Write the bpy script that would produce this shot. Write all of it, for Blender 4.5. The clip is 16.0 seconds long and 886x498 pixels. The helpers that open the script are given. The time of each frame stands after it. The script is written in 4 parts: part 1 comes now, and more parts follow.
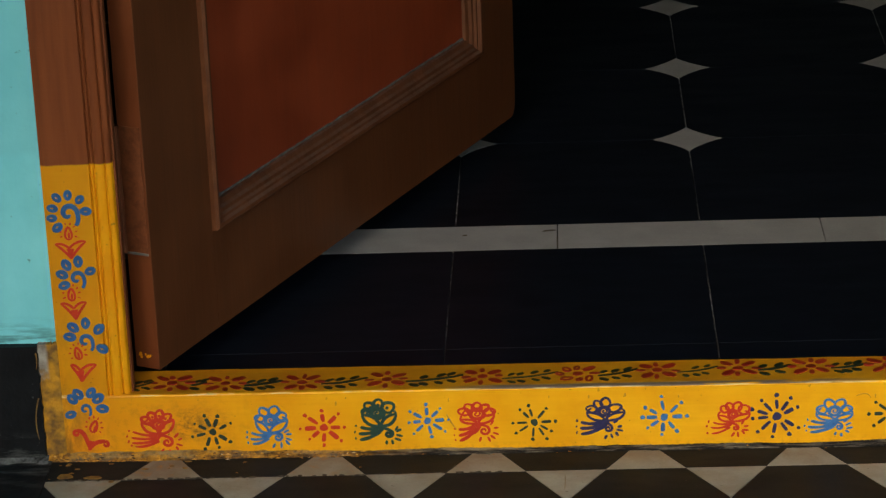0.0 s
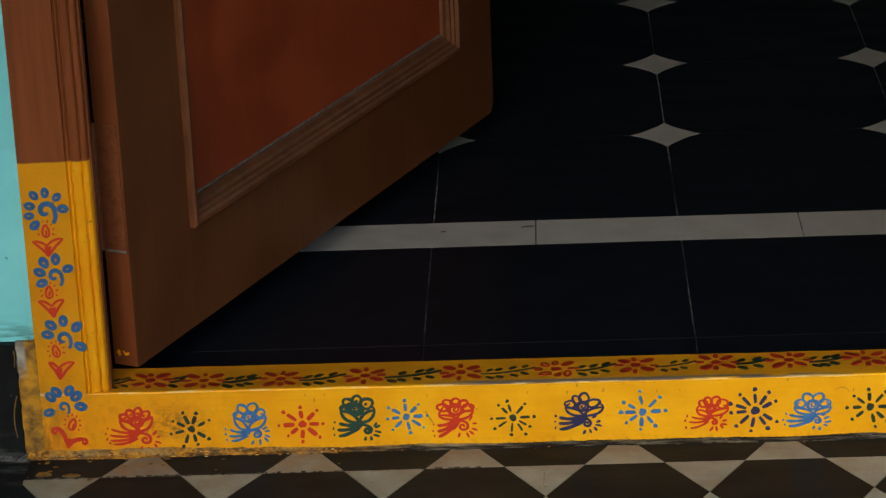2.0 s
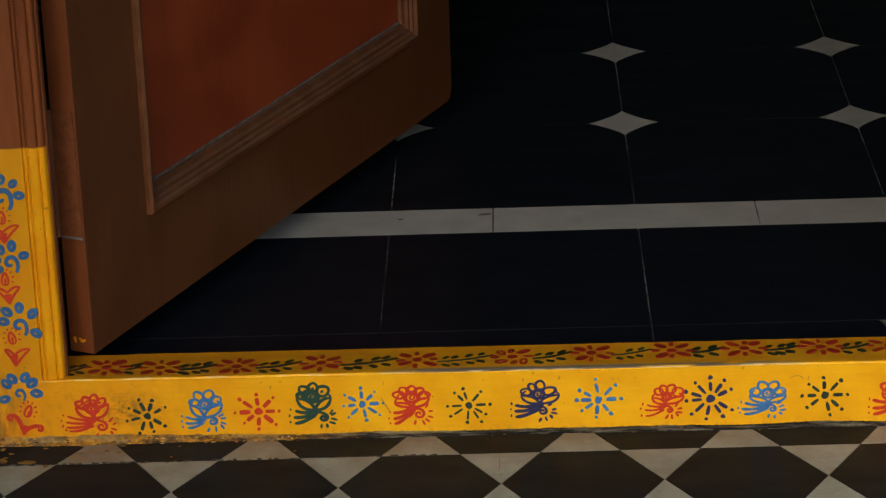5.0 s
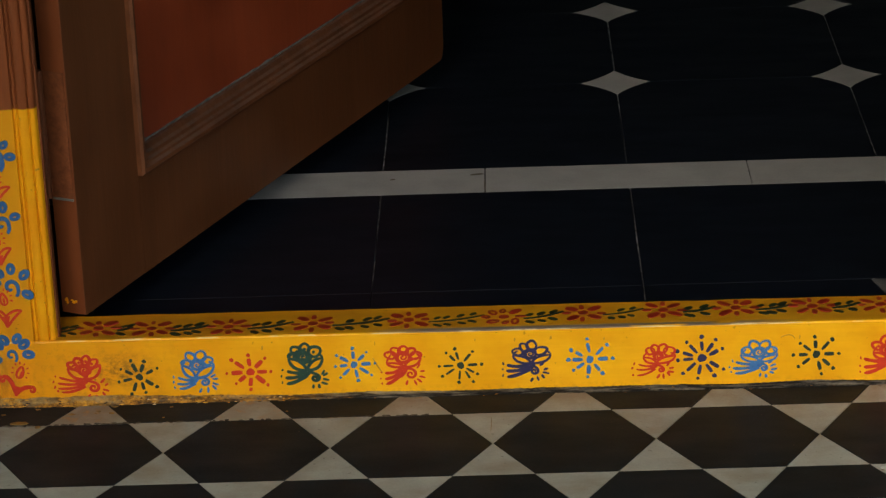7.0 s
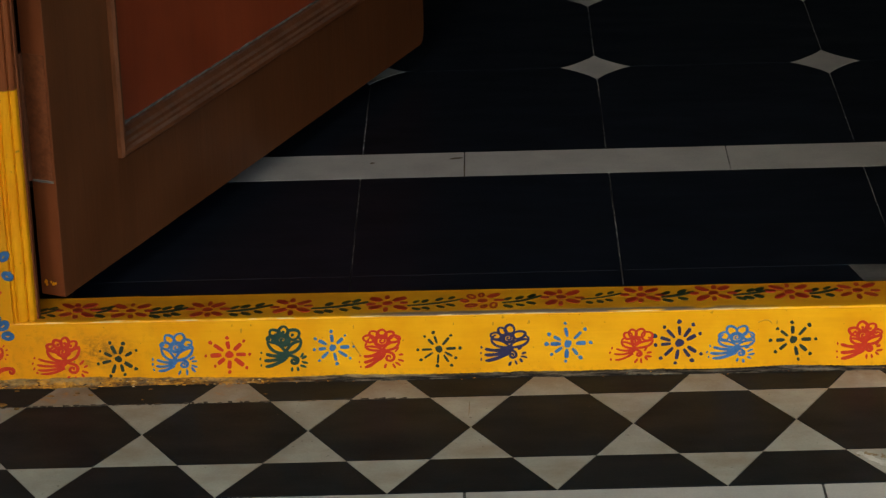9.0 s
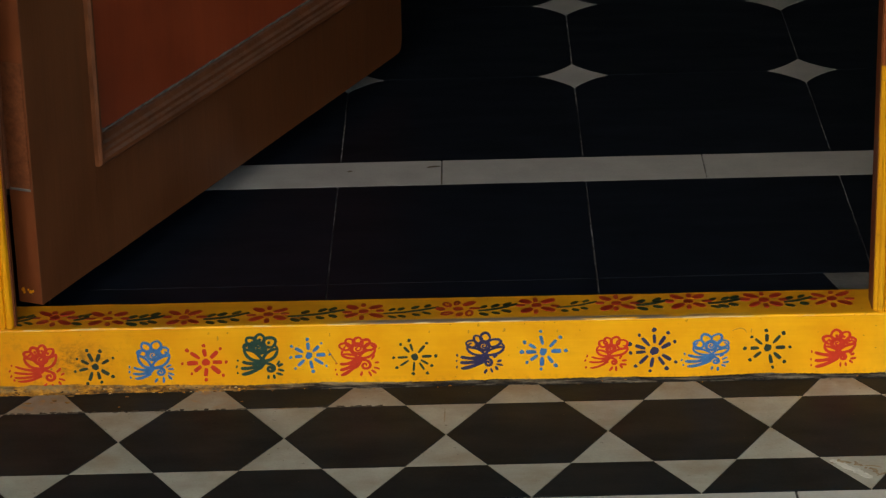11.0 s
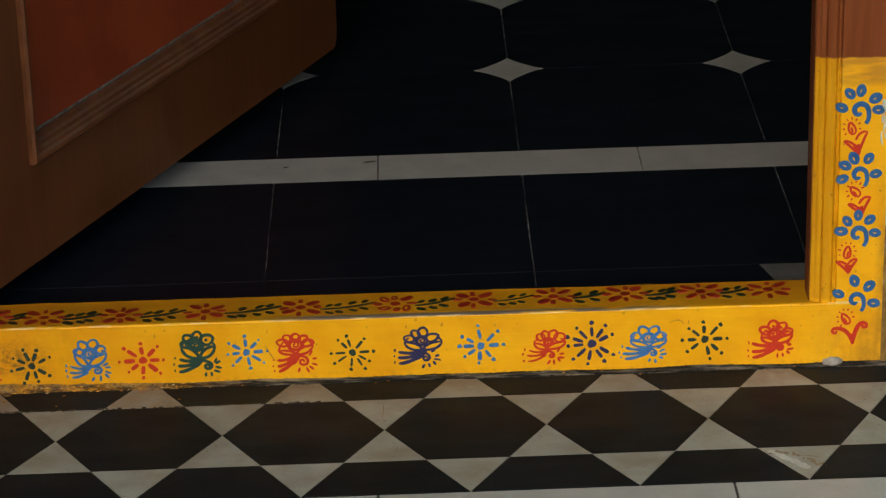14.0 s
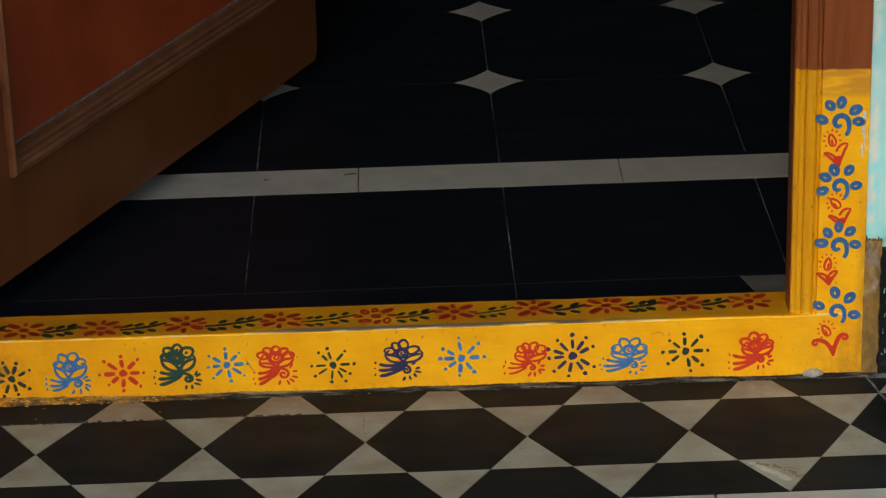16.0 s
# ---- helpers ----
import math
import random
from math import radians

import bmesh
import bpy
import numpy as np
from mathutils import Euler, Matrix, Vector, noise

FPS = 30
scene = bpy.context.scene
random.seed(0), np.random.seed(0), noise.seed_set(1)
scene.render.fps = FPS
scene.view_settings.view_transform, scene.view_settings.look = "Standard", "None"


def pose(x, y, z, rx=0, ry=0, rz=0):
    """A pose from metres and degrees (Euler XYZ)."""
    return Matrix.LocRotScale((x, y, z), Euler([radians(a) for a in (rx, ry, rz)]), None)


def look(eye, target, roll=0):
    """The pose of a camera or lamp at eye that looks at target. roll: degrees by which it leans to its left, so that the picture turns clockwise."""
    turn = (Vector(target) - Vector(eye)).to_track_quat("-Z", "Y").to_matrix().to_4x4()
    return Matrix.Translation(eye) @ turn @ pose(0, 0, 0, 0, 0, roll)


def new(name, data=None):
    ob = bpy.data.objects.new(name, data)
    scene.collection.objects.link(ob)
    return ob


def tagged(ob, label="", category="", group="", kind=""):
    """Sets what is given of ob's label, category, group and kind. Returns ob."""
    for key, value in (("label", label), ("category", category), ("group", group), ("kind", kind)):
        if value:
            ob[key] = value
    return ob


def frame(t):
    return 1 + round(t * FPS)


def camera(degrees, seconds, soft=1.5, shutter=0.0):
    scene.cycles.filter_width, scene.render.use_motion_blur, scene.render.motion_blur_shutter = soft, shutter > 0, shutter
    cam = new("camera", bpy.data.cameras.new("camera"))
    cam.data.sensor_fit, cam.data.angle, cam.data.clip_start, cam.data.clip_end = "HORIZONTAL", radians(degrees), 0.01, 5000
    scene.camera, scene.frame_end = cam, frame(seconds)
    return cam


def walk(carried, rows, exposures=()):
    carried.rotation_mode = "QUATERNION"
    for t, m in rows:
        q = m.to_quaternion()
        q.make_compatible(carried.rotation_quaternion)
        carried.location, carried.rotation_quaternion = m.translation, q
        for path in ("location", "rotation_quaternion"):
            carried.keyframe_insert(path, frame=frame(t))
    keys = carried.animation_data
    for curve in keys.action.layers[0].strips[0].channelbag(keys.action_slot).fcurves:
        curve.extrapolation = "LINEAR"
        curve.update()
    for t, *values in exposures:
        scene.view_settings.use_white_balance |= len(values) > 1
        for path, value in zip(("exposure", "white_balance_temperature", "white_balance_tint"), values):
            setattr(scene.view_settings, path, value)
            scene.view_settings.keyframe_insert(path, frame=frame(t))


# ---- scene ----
cam = camera(17.85, 16.0, soft=1.35)
ROWS = [
    (0.0, 0.7741, -3.2600, 1.5209, -20.878, -2.264, 2.782),
    (0.5, 0.7775, -3.2598, 1.5208, -20.821, -2.311, 2.930),
    (1.0, 0.7777, -3.2611, 1.5179, -20.741, -2.226, 2.768),
    (1.5, 0.7819, -3.2636, 1.5187, -20.886, -2.248, 2.642),
    (2.0, 0.7797, -3.2612, 1.5164, -20.904, -2.407, 2.399),
    (2.5, 0.7864, -3.2597, 1.5183, -20.990, -2.312, 2.410),
    (3.0, 0.7856, -3.2601, 1.5161, -20.988, -2.297, 2.138),
    (3.5, 0.7881, -3.2590, 1.5125, -21.063, -2.206, 1.920),
    (5.8, 0.7882, -3.2654, 1.5206, -21.423, -1.954, 1.566),
    (6.0, 0.7897, -3.2639, 1.5182, -21.609, -2.002, 1.605),
    (6.5, 0.7943, -3.2639, 1.5189, -21.841, -2.114, 1.623),
    (7.0, 0.7948, -3.2639, 1.5180, -22.007, -2.112, 1.561),
    (7.5, 0.7962, -3.2683, 1.5197, -22.157, -1.945, 1.380),
    (8.0, 0.7968, -3.2687, 1.5192, -22.290, -1.739, 1.165),
    (8.2, 0.7964, -3.2664, 1.5196, -22.371, -1.672, 1.071),
    (10.3, 0.8004, -3.2842, 1.5293, -22.384, -1.659, 1.291),
    (10.5, 0.8020, -3.2818, 1.5270, -22.282, -1.668, 1.185),
    (11.0, 0.8102, -3.2841, 1.5306, -22.255, -1.507, 0.835),
    (11.5, 0.8094, -3.2874, 1.5335, -22.269, -1.460, 0.327),
    (12.0, 0.8102, -3.2844, 1.5311, -22.261, -1.538, 0.167),
    (12.5, 0.8096, -3.2815, 1.5298, -22.426, -1.655, -0.042),
    (13.0, 0.8089, -3.2804, 1.5333, -22.508, -1.533, -0.299),
    (13.5, 0.8106, -3.2827, 1.5313, -22.475, -1.517, -0.362),
    (14.0, 0.8136, -3.2814, 1.5298, -22.399, -1.612, -0.494),
    (14.5, 0.8121, -3.2819, 1.5301, -22.353, -1.481, -0.802),
    (15.0, 0.8151, -3.2814, 1.5290, -22.267, -1.497, -0.966),
    (15.5, 0.8167, -3.2840, 1.5308, -22.220, -1.493, -0.939),
    (16.0, 0.8146, -3.2787, 1.5295, -22.172, -1.531, -0.912),
]
walk(cam, [(t, pose(x, y, z, 0, 0, yaw) @ pose(0, 0, 0, 90 + pitch) @ pose(0, 0, 0, 0, 0, roll)) for t, x, y, z, pitch, roll, yaw in ROWS])

# ---- light: an overcast day under a porch roof ----
world = bpy.data.worlds.new("sky")
scene.world = world
world.use_nodes = True
wn = world.node_tree
sky = wn.nodes.new("ShaderNodeTexSky")
sky.sky_type, sky.sun_disc = "NISHITA", False
sky.sun_elevation, sky.sun_rotation = radians(36), radians(199)
sky.air_density, sky.dust_density = 1.3, 3.0
wn.links.new(sky.outputs[0], wn.nodes["Background"].inputs[0])
wn.nodes["Background"].inputs[1].default_value = 0.15
sun = new("sun", bpy.data.lights.new("sun", "SUN"))
sun.data.energy, sun.data.angle, sun.data.color = 0.40, radians(32), (1.0, 0.98, 0.95)
sun.matrix_world = look((-3.3, -9.4, 7.2), (0, 0, 0))
scene.view_settings.exposure = 0.50

# ---- fitted sizes ----
SILL_Z = 0.0863            # top of the sill
SILL_D = 0.080             # depth of the sill
ROOM_Z = 0.056             # floor of the room
XL0, XL1 = 0.1235, 0.2120  # face of one jamb
XR0, XR1 = 1.3070, 1.3989  # face of the other
HEAD = 2.12                # underside of the head
SKEW = 0.0085              # the porch tiles lie a little askew to the sill


# ---- materials ----
def mat(name, rough=0.5, spec=0.5, metal=0.0):
    m = bpy.data.materials.new(name)
    m.use_nodes = True
    b = m.node_tree.nodes["Principled BSDF"]
    b.inputs["Roughness"].default_value = rough
    b.inputs["Specular IOR Level"].default_value = spec
    b.inputs["Metallic"].default_value = metal
    return m, m.node_tree, b


def node(nt, kind, **kw):
    n = nt.nodes.new(kind)
    for k, val in kw.items():
        n.inputs[k.replace("_", " ")].default_value = val
    return n


def coords(nt, scale=(1, 1, 1), world_space=True):
    src = nt.nodes.new("ShaderNodeNewGeometry").outputs["Position"] if world_space else nt.nodes.new("ShaderNodeTexCoord").outputs["Object"]
    mp = nt.nodes.new("ShaderNodeMapping")
    mp.inputs["Scale"].default_value = scale
    nt.links.new(src, mp.inputs["Vector"])
    return mp.outputs[0]


def noise_fac(nt, vec, scale, detail=4.0, lo=0.35, hi=0.65, rough=0.55):
    n = node(nt, "ShaderNodeTexNoise", Scale=scale, Detail=detail, Roughness=rough)
    nt.links.new(vec, n.inputs["Vector"])
    r = node(nt, "ShaderNodeMapRange")
    r.inputs["From Min"].default_value, r.inputs["From Max"].default_value = lo, hi
    nt.links.new(n.outputs["Fac"], r.inputs["Value"])
    return r.outputs[0]


def mix(nt, fac, a, b):
    n = nt.nodes.new("ShaderNodeMix")
    n.data_type = "RGBA"
    for sock, val in ((n.inputs[0], fac), (n.inputs[6], a), (n.inputs[7], b)):
        if isinstance(val, (tuple, float, int)):
            sock.default_value = (*val, 1) if isinstance(val, tuple) else val
        else:
            nt.links.new(val, sock)
    return n.outputs[2]


def calc(nt, op, a, b=0.0):
    n = nt.nodes.new("ShaderNodeMath")
    n.operation = op
    for sock, val in ((n.inputs[0], a), (n.inputs[1], b)):
        if isinstance(val, (int, float)):
            sock.default_value = val
        else:
            nt.links.new(val, sock)
    return n.outputs[0]


def step(nt, value, lo, hi):
    r = node(nt, "ShaderNodeMapRange")
    r.inputs["From Min"].default_value, r.inputs["From Max"].default_value = lo, hi
    nt.links.new(value, r.inputs["Value"])
    return r.outputs[0]


def position(nt):
    s = nt.nodes.new("ShaderNodeSeparateXYZ")
    nt.links.new(nt.nodes.new("ShaderNodeNewGeometry").outputs["Position"], s.inputs[0])
    return s.outputs


def bump(nt, b, height, strength=0.2, distance=0.001):
    n = node(nt, "ShaderNodeBump", Strength=strength, Distance=distance)
    nt.links.new(height, n.inputs["Height"])
    nt.links.new(n.outputs[0], b.inputs["Normal"])


def plain(name, dark, light, rough=0.5, scale=30, spec=0.5, relief=0.15, rvar=0.1, fine=240):
    """A paint or stone with broad and fine variation and a slight relief."""
    m, nt, b = mat(name, rough, spec)
    vec = coords(nt)
    broad = noise_fac(nt, vec, scale)
    grain = noise_fac(nt, vec, fine, 3)
    f = calc(nt, "ADD", calc(nt, "MULTIPLY", broad, 0.7), calc(nt, "MULTIPLY", grain, 0.3))
    nt.links.new(mix(nt, f, dark, light), b.inputs["Base Color"])
    nt.links.new(calc(nt, "ADD", calc(nt, "MULTIPLY", broad, rvar), rough - rvar / 2), b.inputs["Roughness"])
    bump(nt, b, f, relief)
    return m


def yellow_paint():
    """Yellow enamel over brown wood: brown above a brushed line, scuffed and dirty towards one end."""
    m, nt, b = mat("yellow_enamel", 0.38, 0.18)
    vec = coords(nt)
    x, y, z = position(nt)
    wobble = calc(nt, "MULTIPLY", calc(nt, "SUBTRACT", noise_fac(nt, vec, 18), 0.5), 0.003)
    line = calc(nt, "ADD", calc(nt, "MULTIPLY", step(nt, x, 0.7, 0.9), 0.0155), 0.398)
    above = step(nt, calc(nt, "SUBTRACT", calc(nt, "ADD", z, wobble), line), -0.001, 0.001)
    brush = noise_fac(nt, coords(nt, (6, 60, 220)), 1.0, 4)
    blot = noise_fac(nt, vec, 14)
    yellow = mix(nt, blot, (0.79, 0.378, 0.005), (0.88, 0.462, 0.008))
    yellow = mix(nt, calc(nt, "MULTIPLY", brush, 0.12), yellow, (0.60, 0.26, 0.006))
    cloud = noise_fac(nt, coords(nt, (0.6, 1, 1.3)), 26, 6, 0.46, 0.72, 0.62)
    yellow = mix(nt, calc(nt, "MULTIPLY", cloud, 0.30), yellow, (0.62, 0.265, 0.008))
    ding = calc(nt, "MULTIPLY", step(nt, z, 0.060, 0.075), noise_fac(nt, vec, 95, 3, 0.66, 0.72))
    yellow = mix(nt, calc(nt, "MULTIPLY", ding, 0.5), yellow, (0.28, 0.13, 0.015))
    # deeper orange at the hinge end, the weaker light there painted in
    shaded_orange = calc(nt, "MULTIPLY", step(nt, x, 0.62, 0.16), calc(nt, "ADD", calc(nt, "MULTIPLY", noise_fac(nt, vec, 11, 5), 0.5), 0.4))
    yellow = mix(nt, calc(nt, "MULTIPLY", shaded_orange, 0.85), yellow, (0.73, 0.255, 0.005))
    # the sill's top is painted darker, the shade it lies in put into the colour
    top_shade = calc(nt, "MULTIPLY", calc(nt, "MULTIPLY", step(nt, y, 0.003, 0.012), calc(nt, "MULTIPLY", step(nt, z, 0.0845, 0.0855), step(nt, z, 0.0885, 0.0880))), noise_fac(nt, coords(nt, (0.6, 1, 1)), 20, 6, 0.25, 0.75))
    yellow = mix(nt, calc(nt, "MULTIPLY", calc(nt, "ADD", calc(nt, "MULTIPLY", top_shade, 0.5), calc(nt, "MULTIPLY", step(nt, top_shade, 0.0, 0.05), 0.42)), 0.9), yellow, (0.36, 0.135, 0.008))
    # the first jamb is painted browner, its shade put into the yellow
    jamb_shade = calc(nt, "MULTIPLY", calc(nt, "MULTIPLY", step(nt, x, 0.185, 0.180), step(nt, z, 0.086, 0.088)), calc(nt, "ADD", calc(nt, "MULTIPLY", noise_fac(nt, coords(nt, (1, 1, 0.4)), 22, 5), 0.4), 0.6))
    yellow = mix(nt, calc(nt, "MULTIPLY", jamb_shade, 0.5), yellow, (0.46, 0.195, 0.005))
    # thin coat near the line on the second jamb
    thin = calc(nt, "MULTIPLY", step(nt, x, 1.335, 1.337), calc(nt, "MULTIPLY", step(nt, z, 0.375, 0.385), noise_fac(nt, coords(nt, (10, 10, 60)), 1.3, 3, 0.3, 0.5)))
    yellow = mix(nt, calc(nt, "MULTIPLY", thin, 0.7), yellow, (0.42, 0.19, 0.03))
    # grime in patches at the hinge end of the sill
    zone = calc(nt, "MULTIPLY", step(nt, x, 0.46, 0.24), step(nt, z, 0.095, 0.07))
    grime = calc(nt, "MULTIPLY", zone, noise_fac(nt, vec, 55, 8, 0.50, 0.66, 0.72))
    yellow = mix(nt, calc(nt, "MULTIPLY", grime, 0.28), yellow, (0.16, 0.085, 0.025))
    # a scraped, sooty patch beside the first star
    scrape = calc(nt, "MULTIPLY", calc(nt, "MULTIPLY", step(nt, x, 0.255, 0.275), step(nt, x, 0.345, 0.30)), calc(nt, "MULTIPLY", step(nt, z, 0.018, 0.034), step(nt, z, 0.074, 0.045)))
    scrape = calc(nt, "MULTIPLY", scrape, noise_fac(nt, coords(nt, (1.0, 1.0, 1.4)), 75, 8, 0.45, 0.60, 0.75))
    yellow = mix(nt, calc(nt, "MULTIPLY", scrape, 0.75), yellow, (0.13, 0.075, 0.025))
    corner = calc(nt, "MULTIPLY", calc(nt, "MULTIPLY", step(nt, x, 0.165, 0.115), step(nt, z, 0.11, 0.03)), noise_fac(nt, coords(nt, (1.6, 1.6, 0.6)), 45, 7, 0.36, 0.58, 0.7))
    smudge = calc(nt, "MULTIPLY", calc(nt, "MULTIPLY", step(nt, x, 0.20, 0.13), step(nt, z, 0.30, 0.05)), noise_fac(nt, coords(nt, (1.5, 1.5, 0.7)), 30, 8, 0.44, 0.66, 0.72))
    yellow = mix(nt, calc(nt, "MULTIPLY", smudge, 0.45), yellow, (0.24, 0.115, 0.02))
    yellow = mix(nt, calc(nt, "MULTIPLY", corner, 0.85), yellow, (0.12, 0.06, 0.018))
    # the fluted edge of the second jamb is streaked a darker orange-brown
    flute_tone = calc(nt, "MULTIPLY", calc(nt, "MULTIPLY", step(nt, x, 1.3375, 1.3365), step(nt, x, 1.30, 1.305)), calc(nt, "ADD", calc(nt, "MULTIPLY", noise_fac(nt, coords(nt, (150, 150, 5)), 1.0, 5, 0.3, 0.7), 0.5), 0.45))
    yellow = mix(nt, calc(nt, "MULTIPLY", calc(nt, "MULTIPLY", flute_tone, step(nt, z, 0.086, 0.092)), 0.75), yellow, (0.40, 0.165, 0.006))
    # dirt rubbed into the far end of the sill and up the outer edge of that jamb
    rub = calc(nt, "MULTIPLY", calc(nt, "MAXIMUM", calc(nt, "MULTIPLY", step(nt, x, 1.30, 1.39), step(nt, z, 0.095, 0.02)), calc(nt, "MULTIPLY", step(nt, x, 1.385, 1.3985), step(nt, z, 0.34, 0.12))), noise_fac(nt, coords(nt, (1.2, 1.2, 0.6)), 42, 7, 0.36, 0.62, 0.7))
    yellow = mix(nt, calc(nt, "MULTIPLY", rub, 0.78), yellow, (0.25, 0.125, 0.025))
    specks = calc(nt, "MULTIPLY", noise_fac(nt, vec, 150, 2, 0.70, 0.74), 0.7)
    yellow = mix(nt, specks, yellow, (0.2, 0.12, 0.03))
    foot = calc(nt, "MULTIPLY", step(nt, z, 0.014, 0.003), noise_fac(nt, vec, 130, 6, 0.50, 0.58, 0.65))
    yellow = mix(nt, calc(nt, "MULTIPLY", foot, 0.22), yellow, (0.13, 0.075, 0.04))
    # worn arris of the sill, bare and grey in stretches
    arris = calc(nt, "MULTIPLY", step(nt, y, 0.0115, 0.009), calc(nt, "MULTIPLY", step(nt, z, 0.0845, 0.0855), step(nt, z, 0.1, 0.099)))
    worn = calc(nt, "MULTIPLY", arris, noise_fac(nt, coords(nt, (1, 6, 6)), 5.5, 3, 0.40, 0.45))
    worn = calc(nt, "MULTIPLY", worn, calc(nt, "MULTIPLY", step(nt, x, 0.60, 0.68), step(nt, x, 1.16, 1.06)))
    yellow = mix(nt, worn, yellow, (0.20, 0.145, 0.095))
    # a cream highlight painted along the same arris, broken in stretches
    chip = calc(nt, "MULTIPLY", calc(nt, "MULTIPLY", step(nt, y, 0.0020, 0.0014), calc(nt, "MULTIPLY", step(nt, z, 0.0845, 0.0850), step(nt, z, 0.0885, 0.0880))), noise_fac(nt, coords(nt, (1, 4, 4)), 18, 4, 0.49, 0.54))
    yellow = mix(nt, calc(nt, "MULTIPLY", chip, 0.6), yellow, (0.80, 0.62, 0.30))
    brown = mix(nt, noise_fac(nt, coords(nt, (60, 60, 4)), 1.0, 5), (0.155, 0.042, 0.013), (0.215, 0.061, 0.019))
    nt.links.new(mix(nt, above, yellow, brown), b.inputs["Base Color"])
    nt.links.new(calc(nt, "ADD", calc(nt, "MULTIPLY", blot, 0.12), 0.32), b.inputs["Roughness"])
    bump(nt, b, calc(nt, "ADD", calc(nt, "MULTIPLY", brush, 0.4), calc(nt, "SUBTRACT", blot, calc(nt, "ADD", grime, worn))), 0.25)
    return m


def wood(name, dark, light, along=(60, 60, 4), rough=0.4):
    m, nt, b = mat(name, rough, 0.25)
    grain = noise_fac(nt, coords(nt, along, False), 1.0, 6, 0.3, 0.7)
    fine = noise_fac(nt, coords(nt, tuple(4 * a for a in along), False), 1.0, 3)
    patch = noise_fac(nt, coords(nt, (1, 1, 1), False), 7.0, 3)
    f = calc(nt, "ADD", calc(nt, "MULTIPLY", grain, 0.30), calc(nt, "ADD", calc(nt, "MULTIPLY", fine, 0.06), calc(nt, "MULTIPLY", patch, 0.55)))
    nt.links.new(mix(nt, f, dark, light), b.inputs["Base Color"])
    nt.links.new(calc(nt, "ADD", calc(nt, "MULTIPLY", patch, 0.14), rough - 0.07), b.inputs["Roughness"])
    bump(nt, b, calc(nt, "ADD", grain, calc(nt, "MULTIPLY", fine, 0.4)), 0.10)
    return m


def wall_paint():
    """Turquoise limewash, weathered to white beside the second jamb."""
    m, nt, b = mat("turquoise_limewash", 0.85, 0.3)
    vec = coords(nt)
    x, y, z = position(nt)
    teal = mix(nt, noise_fac(nt, vec, 9, 5), (0.19, 0.66, 0.73), (0.24, 0.74, 0.81))
    pale = calc(nt, "MULTIPLY", step(nt, x, 1.30, 1.32), noise_fac(nt, coords(nt, (1, 1, 0.45)), 26, 6, 0.38, 0.58))
    near = calc(nt, "MULTIPLY", step(nt, x, 1.418, 1.408), step(nt, x, 1.30, 1.32))
    white = calc(nt, "MAXIMUM", calc(nt, "MULTIPLY", pale, 0.45), calc(nt, "MULTIPLY", near, noise_fac(nt, vec, 40, 5, 0.36, 0.58)))
    teal = mix(nt, white, teal, (0.62, 0.70, 0.66))
    teal = mix(nt, calc(nt, "MULTIPLY", step(nt, calc(nt, "ADD", z, calc(nt, "MULTIPLY", noise_fac(nt, vec, 20), 0.012)), 0.412, 0.424), 0.22), teal, (0.15, 0.48, 0.53))
    smear = calc(nt, "MULTIPLY", step(nt, z, 0.196, 0.162), noise_fac(nt, coords(nt, (0.16, 1, 1)), 75, 6, 0.47, 0.60, 0.65))
    teal = mix(nt, calc(nt, "MULTIPLY", smear, 0.7), teal, (0.035, 0.085, 0.085))
    spots = noise_fac(nt, vec, 75, 3, 0.70, 0.75)
    teal = mix(nt, calc(nt, "MULTIPLY", spots, 0.6), teal, (0.08, 0.16, 0.15))
    nt.links.new(teal, b.inputs["Base Color"])
    bump(nt, b, calc(nt, "ADD", noise_fac(nt, vec, 18, 6), calc(nt, "MULTIPLY", white, 0.3)), 0.35, 0.002)
    return m


def stone(name, dark, light, rough, tint=0.25, stain=0.0, spec=0.5):
    """Polished stone that differs from piece to piece."""
    m, nt, b = mat(name, rough, spec)
    vec = coords(nt)
    cloud = noise_fac(nt, vec, 16, 6)
    grain = noise_fac(nt, vec, 300, 3)
    info = nt.nodes.new("ShaderNodeObjectInfo").outputs["Random"]
    f = calc(nt, "ADD", calc(nt, "MULTIPLY", cloud, 0.5), calc(nt, "ADD", calc(nt, "MULTIPLY", grain, 0.5 - tint), calc(nt, "MULTIPLY", info, tint)))
    colour = mix(nt, f, dark, light)
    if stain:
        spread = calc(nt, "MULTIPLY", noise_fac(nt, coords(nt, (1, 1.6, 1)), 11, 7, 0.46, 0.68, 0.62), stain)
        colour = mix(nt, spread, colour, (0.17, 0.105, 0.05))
        # browner in patches towards the sill
        sill_brown = calc(nt, "MULTIPLY", step(nt, position(nt)[1], -0.075, -0.02), noise_fac(nt, coords(nt, (1, 1, 1)), 24, 7, 0.30, 0.60, 0.65))
        colour = mix(nt, calc(nt, "MULTIPLY", sill_brown, 0.55), colour, (0.15, 0.085, 0.035))
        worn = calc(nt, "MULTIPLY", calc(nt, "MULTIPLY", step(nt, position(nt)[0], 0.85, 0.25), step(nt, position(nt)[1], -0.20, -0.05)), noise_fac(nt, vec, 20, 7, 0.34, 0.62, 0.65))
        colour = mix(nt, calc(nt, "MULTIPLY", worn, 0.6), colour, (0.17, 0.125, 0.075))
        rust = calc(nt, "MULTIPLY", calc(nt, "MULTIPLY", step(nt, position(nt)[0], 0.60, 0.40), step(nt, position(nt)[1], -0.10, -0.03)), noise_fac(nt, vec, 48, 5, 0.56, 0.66))
